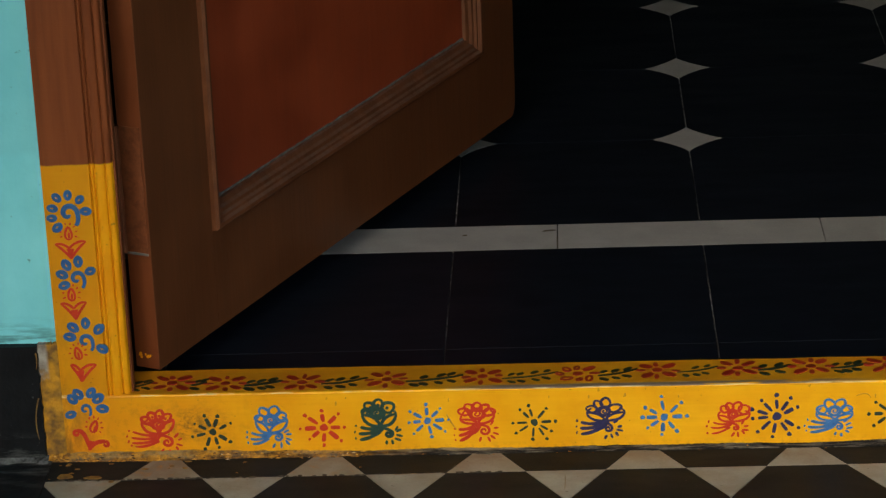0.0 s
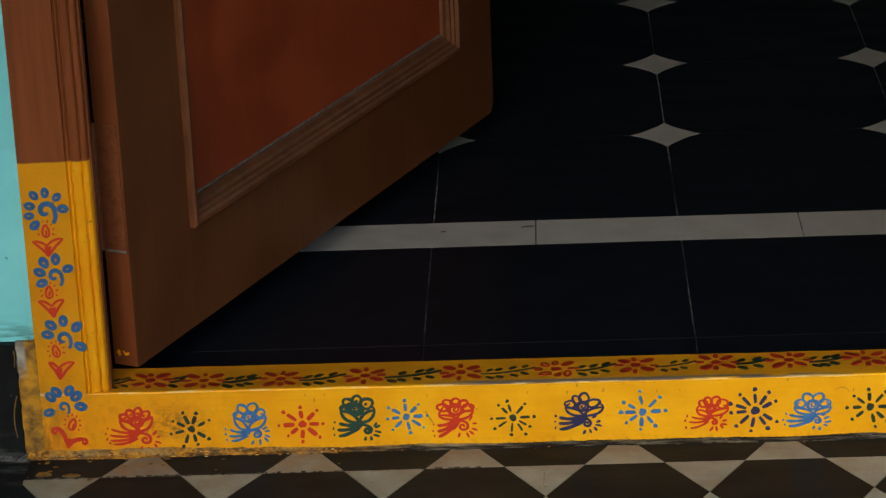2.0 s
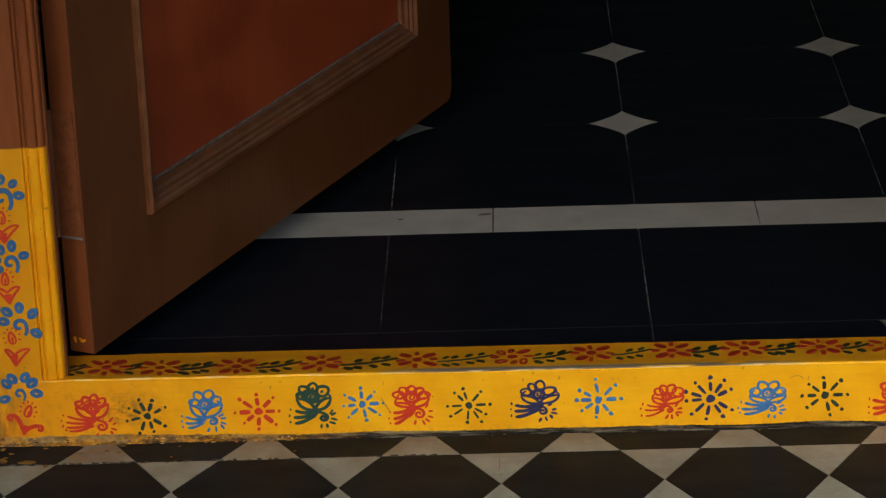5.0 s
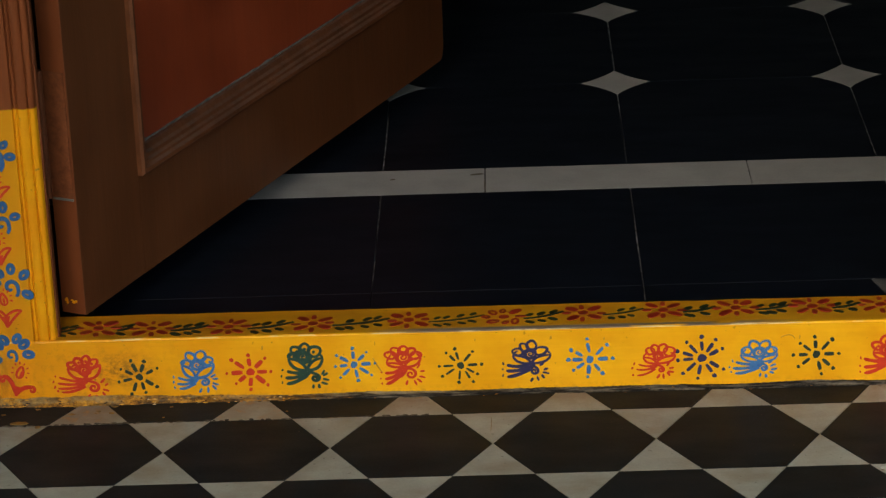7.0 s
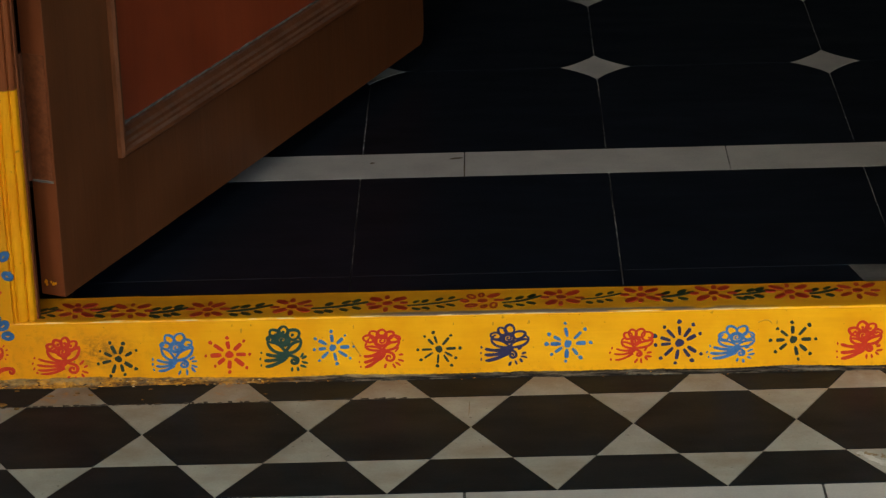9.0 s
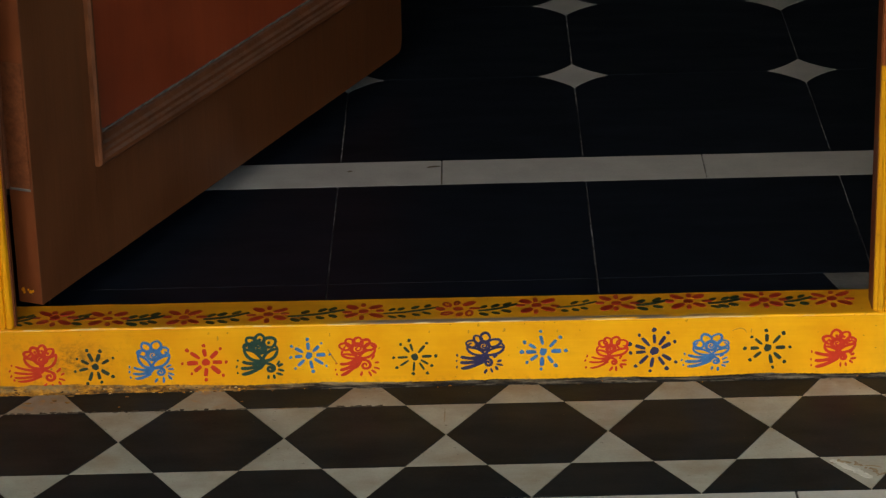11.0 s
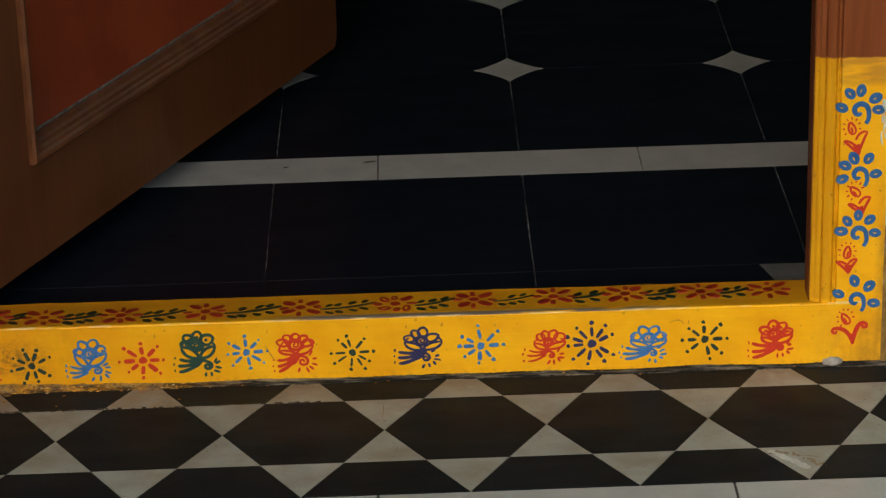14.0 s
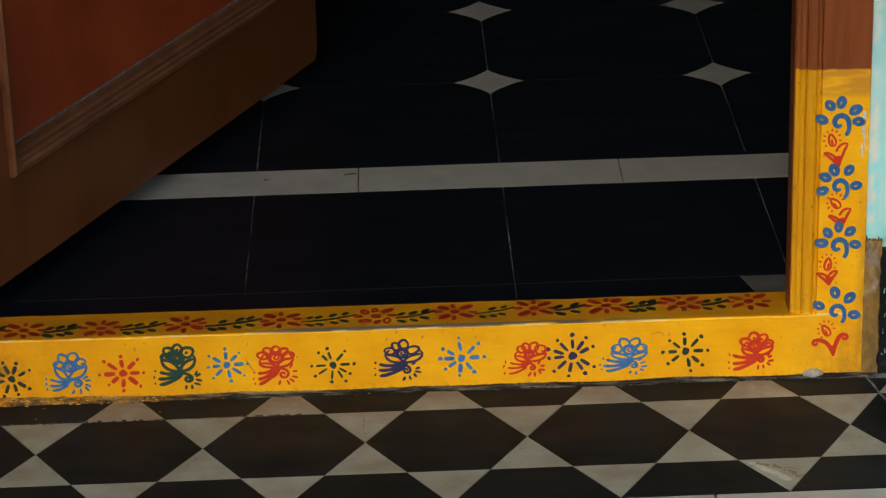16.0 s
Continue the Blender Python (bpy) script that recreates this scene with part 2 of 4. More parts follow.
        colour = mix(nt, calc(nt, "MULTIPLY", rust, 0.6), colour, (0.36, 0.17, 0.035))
        fleck = calc(nt, "MULTIPLY", noise_fac(nt, vec, 120, 2, 0.69, 0.73), 0.6)
        colour = mix(nt, fleck, colour, (0.08, 0.06, 0.04))
    speck = noise_fac(nt, vec, 170, 2, 0.745, 0.775)
    colour = mix(nt, calc(nt, "MULTIPLY", speck, 0.35), colour, (0.16, 0.13, 0.09))
    nt.links.new(colour, b.inputs["Base Color"])
    smear = noise_fac(nt, coords(nt, (3, 9, 3)), 2.0, 4)
    nt.links.new(calc(nt, "ADD", calc(nt, "MULTIPLY", smear, 0.12), rough - 0.06), b.inputs["Roughness"])
    bump(nt, b, calc(nt, "ADD", cloud, calc(nt, "MULTIPLY", grain, 0.3)), 0.06)
    return m


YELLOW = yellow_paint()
JAMB_BROWN = wood("brown_jamb_enamel", (0.12, 0.034, 0.012), (0.2, 0.06, 0.02))
DOOR_BROWN = wood("brown_door_enamel", (0.087, 0.030, 0.0105), (0.150, 0.053, 0.019))
PANEL_RED = wood("oxide_red_panel", (0.19, 0.034, 0.012), (0.35, 0.066, 0.022), (16, 16, 1.2))


def moulding_paint():
    """Brown enamel on the bead, with grey dust lying along its ledges."""
    m, nt, b = mat("brown_moulding", 0.45, 0.25)
    vec = coords(nt, (1, 1, 1), False)
    brown = mix(nt, noise_fac(nt, vec, 25, 5), (0.088, 0.031, 0.012), (0.150, 0.054, 0.022))
    face = nt.nodes.new("ShaderNodeSeparateXYZ")
    nt.links.new(nt.nodes.new("ShaderNodeNewGeometry").outputs["Normal"], face.inputs[0])
    dust = calc(nt, "MULTIPLY", step(nt, face.outputs[2], 0.25, 0.8), noise_fac(nt, vec, 38, 6, 0.32, 0.60, 0.65))
    brown = mix(nt, calc(nt, "MULTIPLY", dust, 0.28), brown, (0.15, 0.145, 0.135))
    nt.links.new(brown, b.inputs["Base Color"])
    bump(nt, b, noise_fac(nt, vec, 160, 5), 0.25)
    return m


MOULD = moulding_paint()
HINGE = plain("painted_hinge", (0.11, 0.034, 0.012), (0.19, 0.062, 0.024), 0.5, 60, spec=0.25)
WALL = wall_paint()


def black_paint():
    """Black skirting paint, scuffed grey in streaks at its foot and on the slab before it."""
    m, nt, b = mat("black_dado", 0.6, 0.12)
    vec = coords(nt)
    x, y, z = position(nt)
    black = mix(nt, noise_fac(nt, vec, 12), (0.0042, 0.005, 0.0065), (0.0095, 0.011, 0.013))
    low = calc(nt, "MULTIPLY", step(nt, z, 0.045, 0.006), step(nt, y, -0.11, -0.03))
    scuff = calc(nt, "MULTIPLY", low, noise_fac(nt, coords(nt, (0.22, 1, 1)), 62, 7, 0.50, 0.66, 0.7))
    black = mix(nt, calc(nt, "MULTIPLY", scuff, 0.45), black, (0.15, 0.16, 0.155))
    black = mix(nt, calc(nt, "MULTIPLY", noise_fac(nt, vec, 130, 3, 0.70, 0.75), 0.5), black, (0.12, 0.13, 0.13))
    nt.links.new(black, b.inputs["Base Color"])
    bump(nt, b, noise_fac(nt, vec, 40, 6), 0.3, 0.002)
    return m


DADO = black_paint()


def bare_plaster():
    """Chipped plaster: pale higher up, yellow paint and dirt smeared below."""
    m, nt, b = mat("bare_plaster", 0.9, 0.2)
    vec = coords(nt)
    x, y, z = position(nt)
    pale = mix(nt, noise_fac(nt, vec, 60, 5), (0.20, 0.175, 0.14), (0.44, 0.42, 0.37))
    smear = mix(nt, noise_fac(nt, vec, 48, 6, 0.38, 0.62), (0.17, 0.095, 0.03), (0.55, 0.27, 0.022))
    smear = mix(nt, step(nt, x, 0.9, 1.0), smear, mix(nt, noise_fac(nt, coords(nt, (1, 1, 0.5)), 40, 6, 0.36, 0.64), (0.12, 0.080, 0.032), (0.33, 0.19, 0.045)))
    side = calc(nt, "MULTIPLY", step(nt, x, 0.108, 0.112), step(nt, x, 0.5, 0.4))
    east = calc(nt, "MULTIPLY", step(nt, x, 0.9, 1.0), noise_fac(nt, coords(nt, (1, 1, 0.4)), 60, 6, 0.33, 0.50))
    side = calc(nt, "MAXIMUM", side, east)
    zone = step(nt, calc(nt, "ADD", z, calc(nt, "MULTIPLY", noise_fac(nt, vec, 30, 4, 0.3, 0.7), 0.05)), 0.150, 0.128)
    nt.links.new(mix(nt, calc(nt, "MAXIMUM", zone, side), pale, smear), b.inputs["Base Color"])
    bump(nt, b, noise_fac(nt, vec, 90, 6), 0.8, 0.002)
    return m


PLASTER = bare_plaster()


def mortar():
    """Dark cement, pale on its crumbs, with yellow paint run over it at the hinge end."""
    m, nt, b = mat("dark_mortar", 0.9, 0.2)
    vec = coords(nt)
    x, y, z = position(nt)
    streak = noise_fac(nt, coords(nt, (0.10, 1, 1)), 190, 6, 0.46, 0.66, 0.6)
    grey = mix(nt, streak, (0.012, 0.010, 0.009), (0.17, 0.15, 0.115))
    cream = calc(nt, "MULTIPLY", calc(nt, "MULTIPLY", step(nt, z, 0.0022, 0.0042), step(nt, x, 1.0, 0.55)), noise_fac(nt, coords(nt, (0.22, 1, 1)), 60, 6, 0.40, 0.56, 0.7))
    grey = mix(nt, calc(nt, "MULTIPLY", cream, 0.75), grey, (0.42, 0.31, 0.14))
    dirt = mix(nt, noise_fac(nt, vec, 85, 6, 0.40, 0.62, 0.7), (0.15, 0.070, 0.018), (0.66, 0.31, 0.025))
    run = calc(nt, "MULTIPLY", step(nt, x, 0.60, 0.36), calc(nt, "ADD", calc(nt, "MULTIPLY", noise_fac(nt, coords(nt, (0.4, 1, 1)), 70, 6, 0.42, 0.56, 0.7), 0.7), 0.3))
    nt.links.new(mix(nt, run, grey, dirt), b.inputs["Base Color"])
    bump(nt, b, noise_fac(nt, vec, 120, 6), 0.9, 0.002)
    return m


MORTAR = mortar()


def patchy_grout():
    """Pale cement in the joints of the floor, dirtied to black over stretches."""
    m, nt, b = mat("pale_grout", 0.9, 0.3)
    vec = coords(nt)
    left = calc(nt, "MULTIPLY", noise_fac(nt, vec, 7, 3, 0.36, 0.62), noise_fac(nt, vec, 55, 4, 0.32, 0.60))
    nt.links.new(mix(nt, left, (0.010, 0.010, 0.011), (0.33, 0.33, 0.32)), b.inputs["Base Color"])
    bump(nt, b, noise_fac(nt, vec, 200, 4), 0.5)
    return m


GROUT = patchy_grout()
DARK_GROUT = plain("dark_grout", (0.03, 0.03, 0.03), (0.07, 0.065, 0.06), 0.9, 60)
SLAB = stone("black_slate", (0.0034, 0.0048, 0.0082), (0.0078, 0.0108, 0.0185), 0.38, 0.2, spec=0.17)
INSET = stone("white_inset", (0.28, 0.285, 0.275), (0.38, 0.385, 0.37), 0.45, spec=0.25)
TILE_DARK = stone("dark_brown_tile", (0.0026, 0.0052, 0.0074), (0.0125, 0.0170, 0.0200), 0.5, 0.2, spec=0.09)
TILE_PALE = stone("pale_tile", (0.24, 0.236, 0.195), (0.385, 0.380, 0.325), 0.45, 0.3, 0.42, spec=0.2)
BORDER = stone("pale_border", (0.33, 0.325, 0.30), (0.44, 0.43, 0.40), 0.4, 0.2)
ROOM = plain("room_plaster", (0.10, 0.17, 0.18), (0.15, 0.23, 0.24), 0.9, 5)
LIME = plain("white_ceiling", (0.62, 0.62, 0.60), (0.72, 0.72, 0.70), 0.9, 4)
SPOT = plain("dirty_yellow_paint", (0.08, 0.045, 0.010), (0.28, 0.15, 0.02), 0.7, 70)
PATCH = plain("grey_patch", (0.05, 0.052, 0.052), (0.12, 0.122, 0.118), 0.5, 25)
P_RED = plain("red_paint", (0.46, 0.020, 0.007), (0.60, 0.038, 0.012), 0.4, 90)
P_MAROON = plain("dark_red_paint", (0.17, 0.008, 0.005), (0.34, 0.020, 0.008), 0.4, 70)
P_BLUE = plain("blue_paint", (0.022, 0.105, 0.31), (0.05, 0.19, 0.46), 0.4, 90)
P_DEEP = plain("deep_blue_paint", (0.012, 0.08, 0.24), (0.03, 0.13, 0.34), 0.4, 90)
P_NAVY = plain("navy_paint", (0.012, 0.014, 0.06), (0.03, 0.028, 0.11), 0.4, 90)
P_GREEN = plain("dark_green_paint", (0.008, 0.035, 0.028), (0.016, 0.065, 0.05), 0.4, 90)
P_INK = plain("blackish_green_paint", (0.008, 0.020, 0.016), (0.020, 0.042, 0.030), 0.4, 90)
P_LEAF = plain("leaf_green_paint", (0.003, 0.011, 0.006), (0.010, 0.026, 0.011), 0.4, 90)


# ---- building helpers ----
def part(name, bm, material, parent=None, label="", smooth=False):
    me = bpy.data.meshes.new(name)
    bmesh.ops.recalc_face_normals(bm, faces=bm.faces)
    bm.to_mesh(me)
    bm.free()
    me.materials.append(material)
    if smooth:
        for p in me.polygons:
            p.use_smooth = True
    ob = new(name, me)
    ob.parent = parent
    return tagged(ob, label)


def empty(name, label, category="", kind=""):
    ob = new(name)
    ob.empty_display_size = 0.05
    return tagged(ob, label, category, kind=kind)


def box(bm, lo, hi, bevel=0.0):
    vs = [bm.verts.new((x, y, z)) for z in (lo[2], hi[2]) for x, y in ((lo[0], lo[1]), (hi[0], lo[1]), (hi[0], hi[1]), (lo[0], hi[1]))]
    for q in ((3, 2, 1, 0), (4, 5, 6, 7), (0, 1, 5, 4), (1, 2, 6, 5), (2, 3, 7, 6), (3, 0, 4, 7)):
        bm.faces.new([vs[i] for i in q])
    if bevel:
        edges = {e for v in vs for e in v.link_edges}
        bmesh.ops.bevel(bm, geom=list(edges), offset=bevel, segments=2, affect="EDGES", profile=0.5)
    return bm


def block(name, lo, hi, material, parent=None, label="", bevel=0.0, kind=""):
    ob = part(name, box(bmesh.new(), lo, hi, bevel), material, parent, label)
    return tagged(ob, kind=kind)


def prism(bm, outline, z0, z1, chamfer=0.0):
    """A flat piece from a plan outline (counter-clockwise), with a small worn arris."""
    n = len(outline)
    cx, cy = sum(p[0] for p in outline) / n, sum(p[1] for p in outline) / n
    def shrunk(p):
        d = math.hypot(p[0] - cx, p[1] - cy)
        return (p[0] - (p[0] - cx) / d * chamfer, p[1] - (p[1] - cy) / d * chamfer)
    rings = [[(p[0], p[1], z0) for p in outline], [(p[0], p[1], z1 - chamfer) for p in outline]]
    if chamfer:
        rings.append([(*shrunk(p), z1) for p in outline])
    rows = [[bm.verts.new(c) for c in ring] for ring in rings]
    for a, b in zip(rows, rows[1:]):
        for i in range(n):
            bm.faces.new((a[i], a[(i + 1) % n], b[(i + 1) % n], b[i]))
    bm.faces.new(rows[-1])
    return bm


def extrude_profile(bm, profile, axis_from, axis_to, place):
    """Sweeps a closed profile of (u, v) straight from one place to another; place(u, v, s) gives the point."""
    n = len(profile)
    a = [bm.verts.new(place(u, v, axis_from)) for u, v in profile]
    b = [bm.verts.new(place(u, v, axis_to)) for u, v in profile]
    for i in range(n):
        bm.faces.new((a[i], a[(i + 1) % n], b[(i + 1) % n], b[i]))
    bm.faces.new(a[::-1])
    bm.faces.new(b)
    return bm


# ---- porch and house shell ----
WALL_Y0, WALL_Y1 = 0.006, 0.236


def rough_wall(name, lo, hi, label):
    """A plastered wall whose face is slightly uneven."""
    bm = bmesh.new()
    nx, nz = max(2, int((hi[0] - lo[0]) / 0.06)), max(2, int((hi[2] - lo[2]) / 0.06))
    grid = {}
    for i in range(nx + 1):
        for k in range(nz + 1):
            x, z = lo[0] + (hi[0] - lo[0]) * i / nx, lo[2] + (hi[2] - lo[2]) * k / nz
            grid[i, k] = bm.verts.new((x, lo[1] + 0.0008 * noise.noise((x * 9, 0, z * 9)), z))
    for i in range(nx):
        for k in range(nz):
            bm.faces.new((grid[i, k], grid[i + 1, k], grid[i + 1, k + 1], grid[i, k + 1]))
    front = bm.faces[:]
    ret = bmesh.ops.extrude_face_region(bm, geom=front)
    for v in [g for g in ret["geom"] if isinstance(g, bmesh.types.BMVert)]:
        v.co.y = hi[1]
    ob = part(name, bm, WALL, None, label)
    return tagged(ob, kind="structure", category="wall")


rough_wall("wall_south_west", (-1.6, WALL_Y0, 0.0), (XL0 - 0.001, WALL_Y1, 2.9), "turquoise limewashed outer wall beside the doorway")
rough_wall("wall_south_east", (XR1 + 0.001, WALL_Y0, 0.0), (3.2, WALL_Y1, 2.9), "weathered turquoise outer wall, whitened beside the jamb")
rough_wall("wall_over_door", (XL0 - 0.001, WALL_Y0, HEAD + 0.09), (XR1 + 0.001, WALL_Y1, 2.9), "turquoise limewashed wall above the door head")
tagged(block("wall_west", (-1.75, WALL_Y1, -0.05), (-1.6, 4.7, 2.9), ROOM), "dim painted room wall", "wall", kind="structure")
tagged(block("wall_east", (3.2, WALL_Y1, -0.05), (3.35, 4.7, 2.9), ROOM), "dim painted room wall", "wall", kind="structure")
tagged(block("wall_north", (-1.75, 4.7, -0.05), (3.35, 4.85, 2.9), ROOM), "dim painted back wall of the room", "wall", kind="structure")
tagged(block("ceiling", (-1.75, WALL_Y0, 2.9), (3.35, 4.85, 3.02), LIME), "whitewashed room ceiling", "ceiling", kind="structure")
# unseen side wall, added to block the sky and darken the hinge end
tagged(block("shade_wall_west", (-1.15, -3.0, -0.002), (-1.0, 0.0, 2.9), WALL), "unseen turquoise side wall added to shade the hinge end", "wall", kind="structure")
# roof slab out of view, added so that light comes in low from the front
tagged(block("porch_ceiling", (-2.6, -3.0, 2.9), (4.2, WALL_Y0 - 0.003, 3.0), LIME), "whitewashed porch roof slab, unseen, added to keep off the high sky", "ceiling", kind="structure")


def ragged_block(name, x0, x1, y0, y1, z0, z1, material, label, ragged_x, ragged_z, seed, parent=None):
    """A slab of paint or plaster standing on a wall, with wavering edges on one side and along the top."""
    bm = bmesh.new()
    n = 26
    side = [(ragged_x[1] + ragged_x[0] * noise.noise((seed, k * 0.45, 0)), z0 + (z1 - z0) * k / n) for k in range(n + 1)]
    other = x0 if ragged_x[1] == x1 else x1
    top = [(side[-1][0] + (other - side[-1][0]) * k / n, z1 + ragged_z * noise.noise((seed + 7, k * 0.5, 3))) for k in range(1, n + 1)]
    outline = side + top + [(other, z0)]
    extrude_profile(bm, outline, y0, y1, lambda u, v, s: (u, s, v))
    return part(name, bm, material, parent, label)


tagged(ragged_block("skirting_west", -1.6, 0.0985, -0.006, 0.02, 0.0, 0.158, DADO, "black painted skirting with a ragged end", (0.005, 0.0985), 0.002, 2.0), category="skirting", kind="structure")
tagged(ragged_block("skirting_east", 1.4190, 3.2, -0.006, 0.02, 0.0, 0.174, DADO, "black painted skirting with a ragged end", (0.004, 1.4190), 0.003, 5.0), category="skirting", kind="structure")
tagged(ragged_block("plaster_edge_west", 0.096, 0.1240, -0.0016, 0.02, 0.0, 0.160, PLASTER, "stained plaster strip between skirting and door frame", (0.003, 0.0985), 0.003, 9.0), category="plaster", kind="structure")
tagged(ragged_block("plaster_edge_east", 1.3985, 1.420, -0.001, 0.02, 0.0, 0.186, PLASTER, "bare stained plaster strip beside the door frame", (0.003, 1.420), 0.008, 12.0), category="plaster", kind="structure")

# ---- door frame ----
door_frame = empty("painted_frame", "wooden door frame, yellow with painted flowers below and brown above", "door frame")


def sill_mesh():
    bm = bmesh.new()
    r = 0.0022
    prof = [(0.0, -0.012), (0.0, SILL_Z - r), (0.0007, SILL_Z - 0.0007), (r, SILL_Z), (SILL_D - r, SILL_Z), (SILL_D, SILL_Z - r), (SILL_D, -0.012)]
    n = 90
    rows = []
    for i in range(n + 1):
        x = 0.1205 + (XR1 - 0.1205) * i / n
        w = 0.0010 * noise.noise((x * 14, 0, 0))
        rows.append([bm.verts.new((x, u + (w if u < 0.01 else 0), v + (0.0008 * noise.noise((x * 17, 4, u)) if v > 0.05 else 0))) for u, v in prof])
    m = len(prof)
    for a, b in zip(rows, rows[1:]):
        for j in range(m - 1):
            bm.faces.new((a[j], a[j + 1], b[j + 1], b[j]))
    bm.faces.new(rows[0])
    bm.faces.new(rows[-1][::-1])
    return bm


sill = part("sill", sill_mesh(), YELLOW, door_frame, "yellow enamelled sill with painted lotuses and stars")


def jamb(x_out, x_in, stop, label):
    """A jamb: a flat face, three beads and a quirk on its inner edge, then a rebate for the leaf."""
    s = 1 if x_in > x_out else -1
    w = abs(x_in - x_out)
    prof = [(0, 0.0), (0.0595, 0.0)]
    splay = 0.15
    for c, r, rise in ((0.0632, 0.0017, 0.9), (0.0722, 0.0062, 0.45), (0.0832, 0.0040, 0.62)):
        prof.append((c - r - 0.0006, 0.0038 + splay * (c - r - 0.0600)))
        prof += [(c - r * math.cos(radians(a)), 0.0030 + splay * (c - r * math.cos(radians(a)) - 0.0600) - r * rise * math.sin(radians(a))) for a in (0, 30, 60, 90, 120, 150, 180)]
    prof += [(w - 0.0008, 0.0085), (w, 0.0105), (w, stop), (w - 0.03, stop + 0.002), (w - 0.03, 0.105), (0, 0.105)]
    bm = bmesh.new()
    extrude_profile(bm, prof, SILL_Z - 0.002, HEAD, lambda u, v, z: (x_out + s * u, v, z))
    return part("jamb", bm, YELLOW, door_frame, label)


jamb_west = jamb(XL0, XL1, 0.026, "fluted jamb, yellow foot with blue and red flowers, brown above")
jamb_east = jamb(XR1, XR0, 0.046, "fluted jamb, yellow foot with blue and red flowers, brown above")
bm = bmesh.new()
extrude_profile(bm, [(0, 0), (0.09, 0), (0.09, 0.105), (0, 0.105)], XL0, XR1, lambda u, v, x: (x, v, HEAD + u))
part("head", bm, JAMB_BROWN, door_frame, "brown enamelled door head")
# bare brown reveals of the frame behind the yellow face
for x0, x1, y1 in ((XL1 - 0.0135, XL1 + 0.0025, 0.0275), (XR0 - 0.0010, XR0 + 0.0135, 0.047)):
    block("reveal", (x0, 0.0125, SILL_Z - 0.001), (x1, y1, HEAD - 0.002), JAMB_BROWN, door_frame, "brown reveal of the jamb", 0.001)


# ---- brush strokes ----
def on_front(u, v, h):
    return (u, -h, v)


def on_top(u, v, h):
    return (u, v, SILL_Z + h)


STROKES = [0]


def layer():
    """Each touch of the brush lies a hair above the last one."""
    STROKES[0] = (STROKES[0] + 1) % 90
    return 0.0005 + 0.000008 * STROKES[0]


def stroke(bm, pts, widths, place, base=-0.003):
    """A brushed line of varying width, standing a little proud of what it is painted on."""
    n, thick = len(pts), layer()
    left, right = [], []
    ring = math.dist(pts[0], pts[-1]) < 1e-6
    for i, (u, v) in enumerate(pts):
        a, b = pts[max(i - 1, 0)], pts[min(i + 1, n - 1)]
        if ring and i in (0, n - 1):
            a, b = pts[-2], pts[1]
        du, dv = b[0] - a[0], b[1] - a[1]
        d = math.hypot(du, dv) or 1
        w = widths(0 if ring and i == n - 1 else i / (n - 1)) * 0.5
        left.append((u - dv / d * w, v + du / d * w))
        right.append((u + dv / d * w, v - du / d * w))
    outline = left + right[::-1]
    top = [bm.verts.new(place(u, v, thick)) for u, v in outline]
    low = [bm.verts.new(place(u, v, base)) for u, v in outline]
    m = len(outline)
    for i in range(n - 1):
        bm.faces.new((top[i], top[i + 1], top[m - 2 - i], top[m - 1 - i]))
    for i in range(m):
        bm.faces.new((top[i], low[i], low[(i + 1) % m], top[(i + 1) % m]))


def curve_pts(p0, p1, p2, n=9):
    return [((1 - t) ** 2 * p0[0] + 2 * t * (1 - t) * p1[0] + t * t * p2[0], (1 - t) ** 2 * p0[1] + 2 * t * (1 - t) * p1[1] + t * t * p2[1]) for t in (i / (n - 1) for i in range(n))]


def swell(w, a=0.35, b=0.35):
    """A stroke's width: a at its start, full in the middle, b at its end."""
    return lambda t: w * (a + (1 - a) * min(1, t * 4) if t < 0.5 else b + (1 - b) * min(1, (1 - t) * 4))


def dab(bm, u, v, length, width, angle, place, rng):
    """One touch of the brush, fat in the middle and a little bent."""
    c, s = math.cos(angle), math.sin(angle)
    bend = rng.uniform(-0.12, 0.12) * length
    p0, p2 = (u - c * length / 2, v - s * length / 2), (u + c * length / 2, v + s * length / 2)
    p1 = (u - s * bend, v + c * bend)
    stroke(bm, curve_pts(p0, p1, p2, 7), lambda t: width * max(0.28, math.sin(math.pi * (0.12 + 0.76 * t)) ** 0.7), place)


def dot(bm, u, v, r, place, rng):
    n, thick = 9, layer()
    ph = rng.uniform(0, 6)
    ring = [(u + r * (1 + 0.16 * math.sin(2 * a + ph)) * math.cos(a), v + r * (1 + 0.16 * math.cos(3 * a + ph)) * math.sin(a)) for a in (2 * math.pi * i / n for i in range(n))]
    top = [bm.verts.new(place(*p, thick)) for p in ring]
    low = [bm.verts.new(place(*p, -0.003)) for p in ring]
    bm.faces.new(top)
    for i in range(n):
        bm.faces.new((top[i], low[i], low[(i + 1) % n], top[(i + 1) % n]))


def loop_pts(cu, cv, ru, rv, angle, n=13, a0=0.0, a1=360.0):
    c, s = math.cos(angle), math.sin(angle)
    out = []
    for i in range(n):
        a = radians(a0 + (a1 - a0) * i / (n - 1))
        x, y = ru * math.cos(a), rv * math.sin(a)
        out.append((cu + c * x - s * y, cv + s * x + c * y))
    return out


def spiral_pts(cu, cv, r0, r1, a0, turns, n=22):
    return [(cu + (r0 + (r1 - r0) * t) * math.cos(a0 + turns * 2 * math.pi * t), cv + (r0 + (r1 - r0) * t) * math.sin(a0 + turns * 2 * math.pi * t)) for t in (i / (n - 1) for i in range(n))]


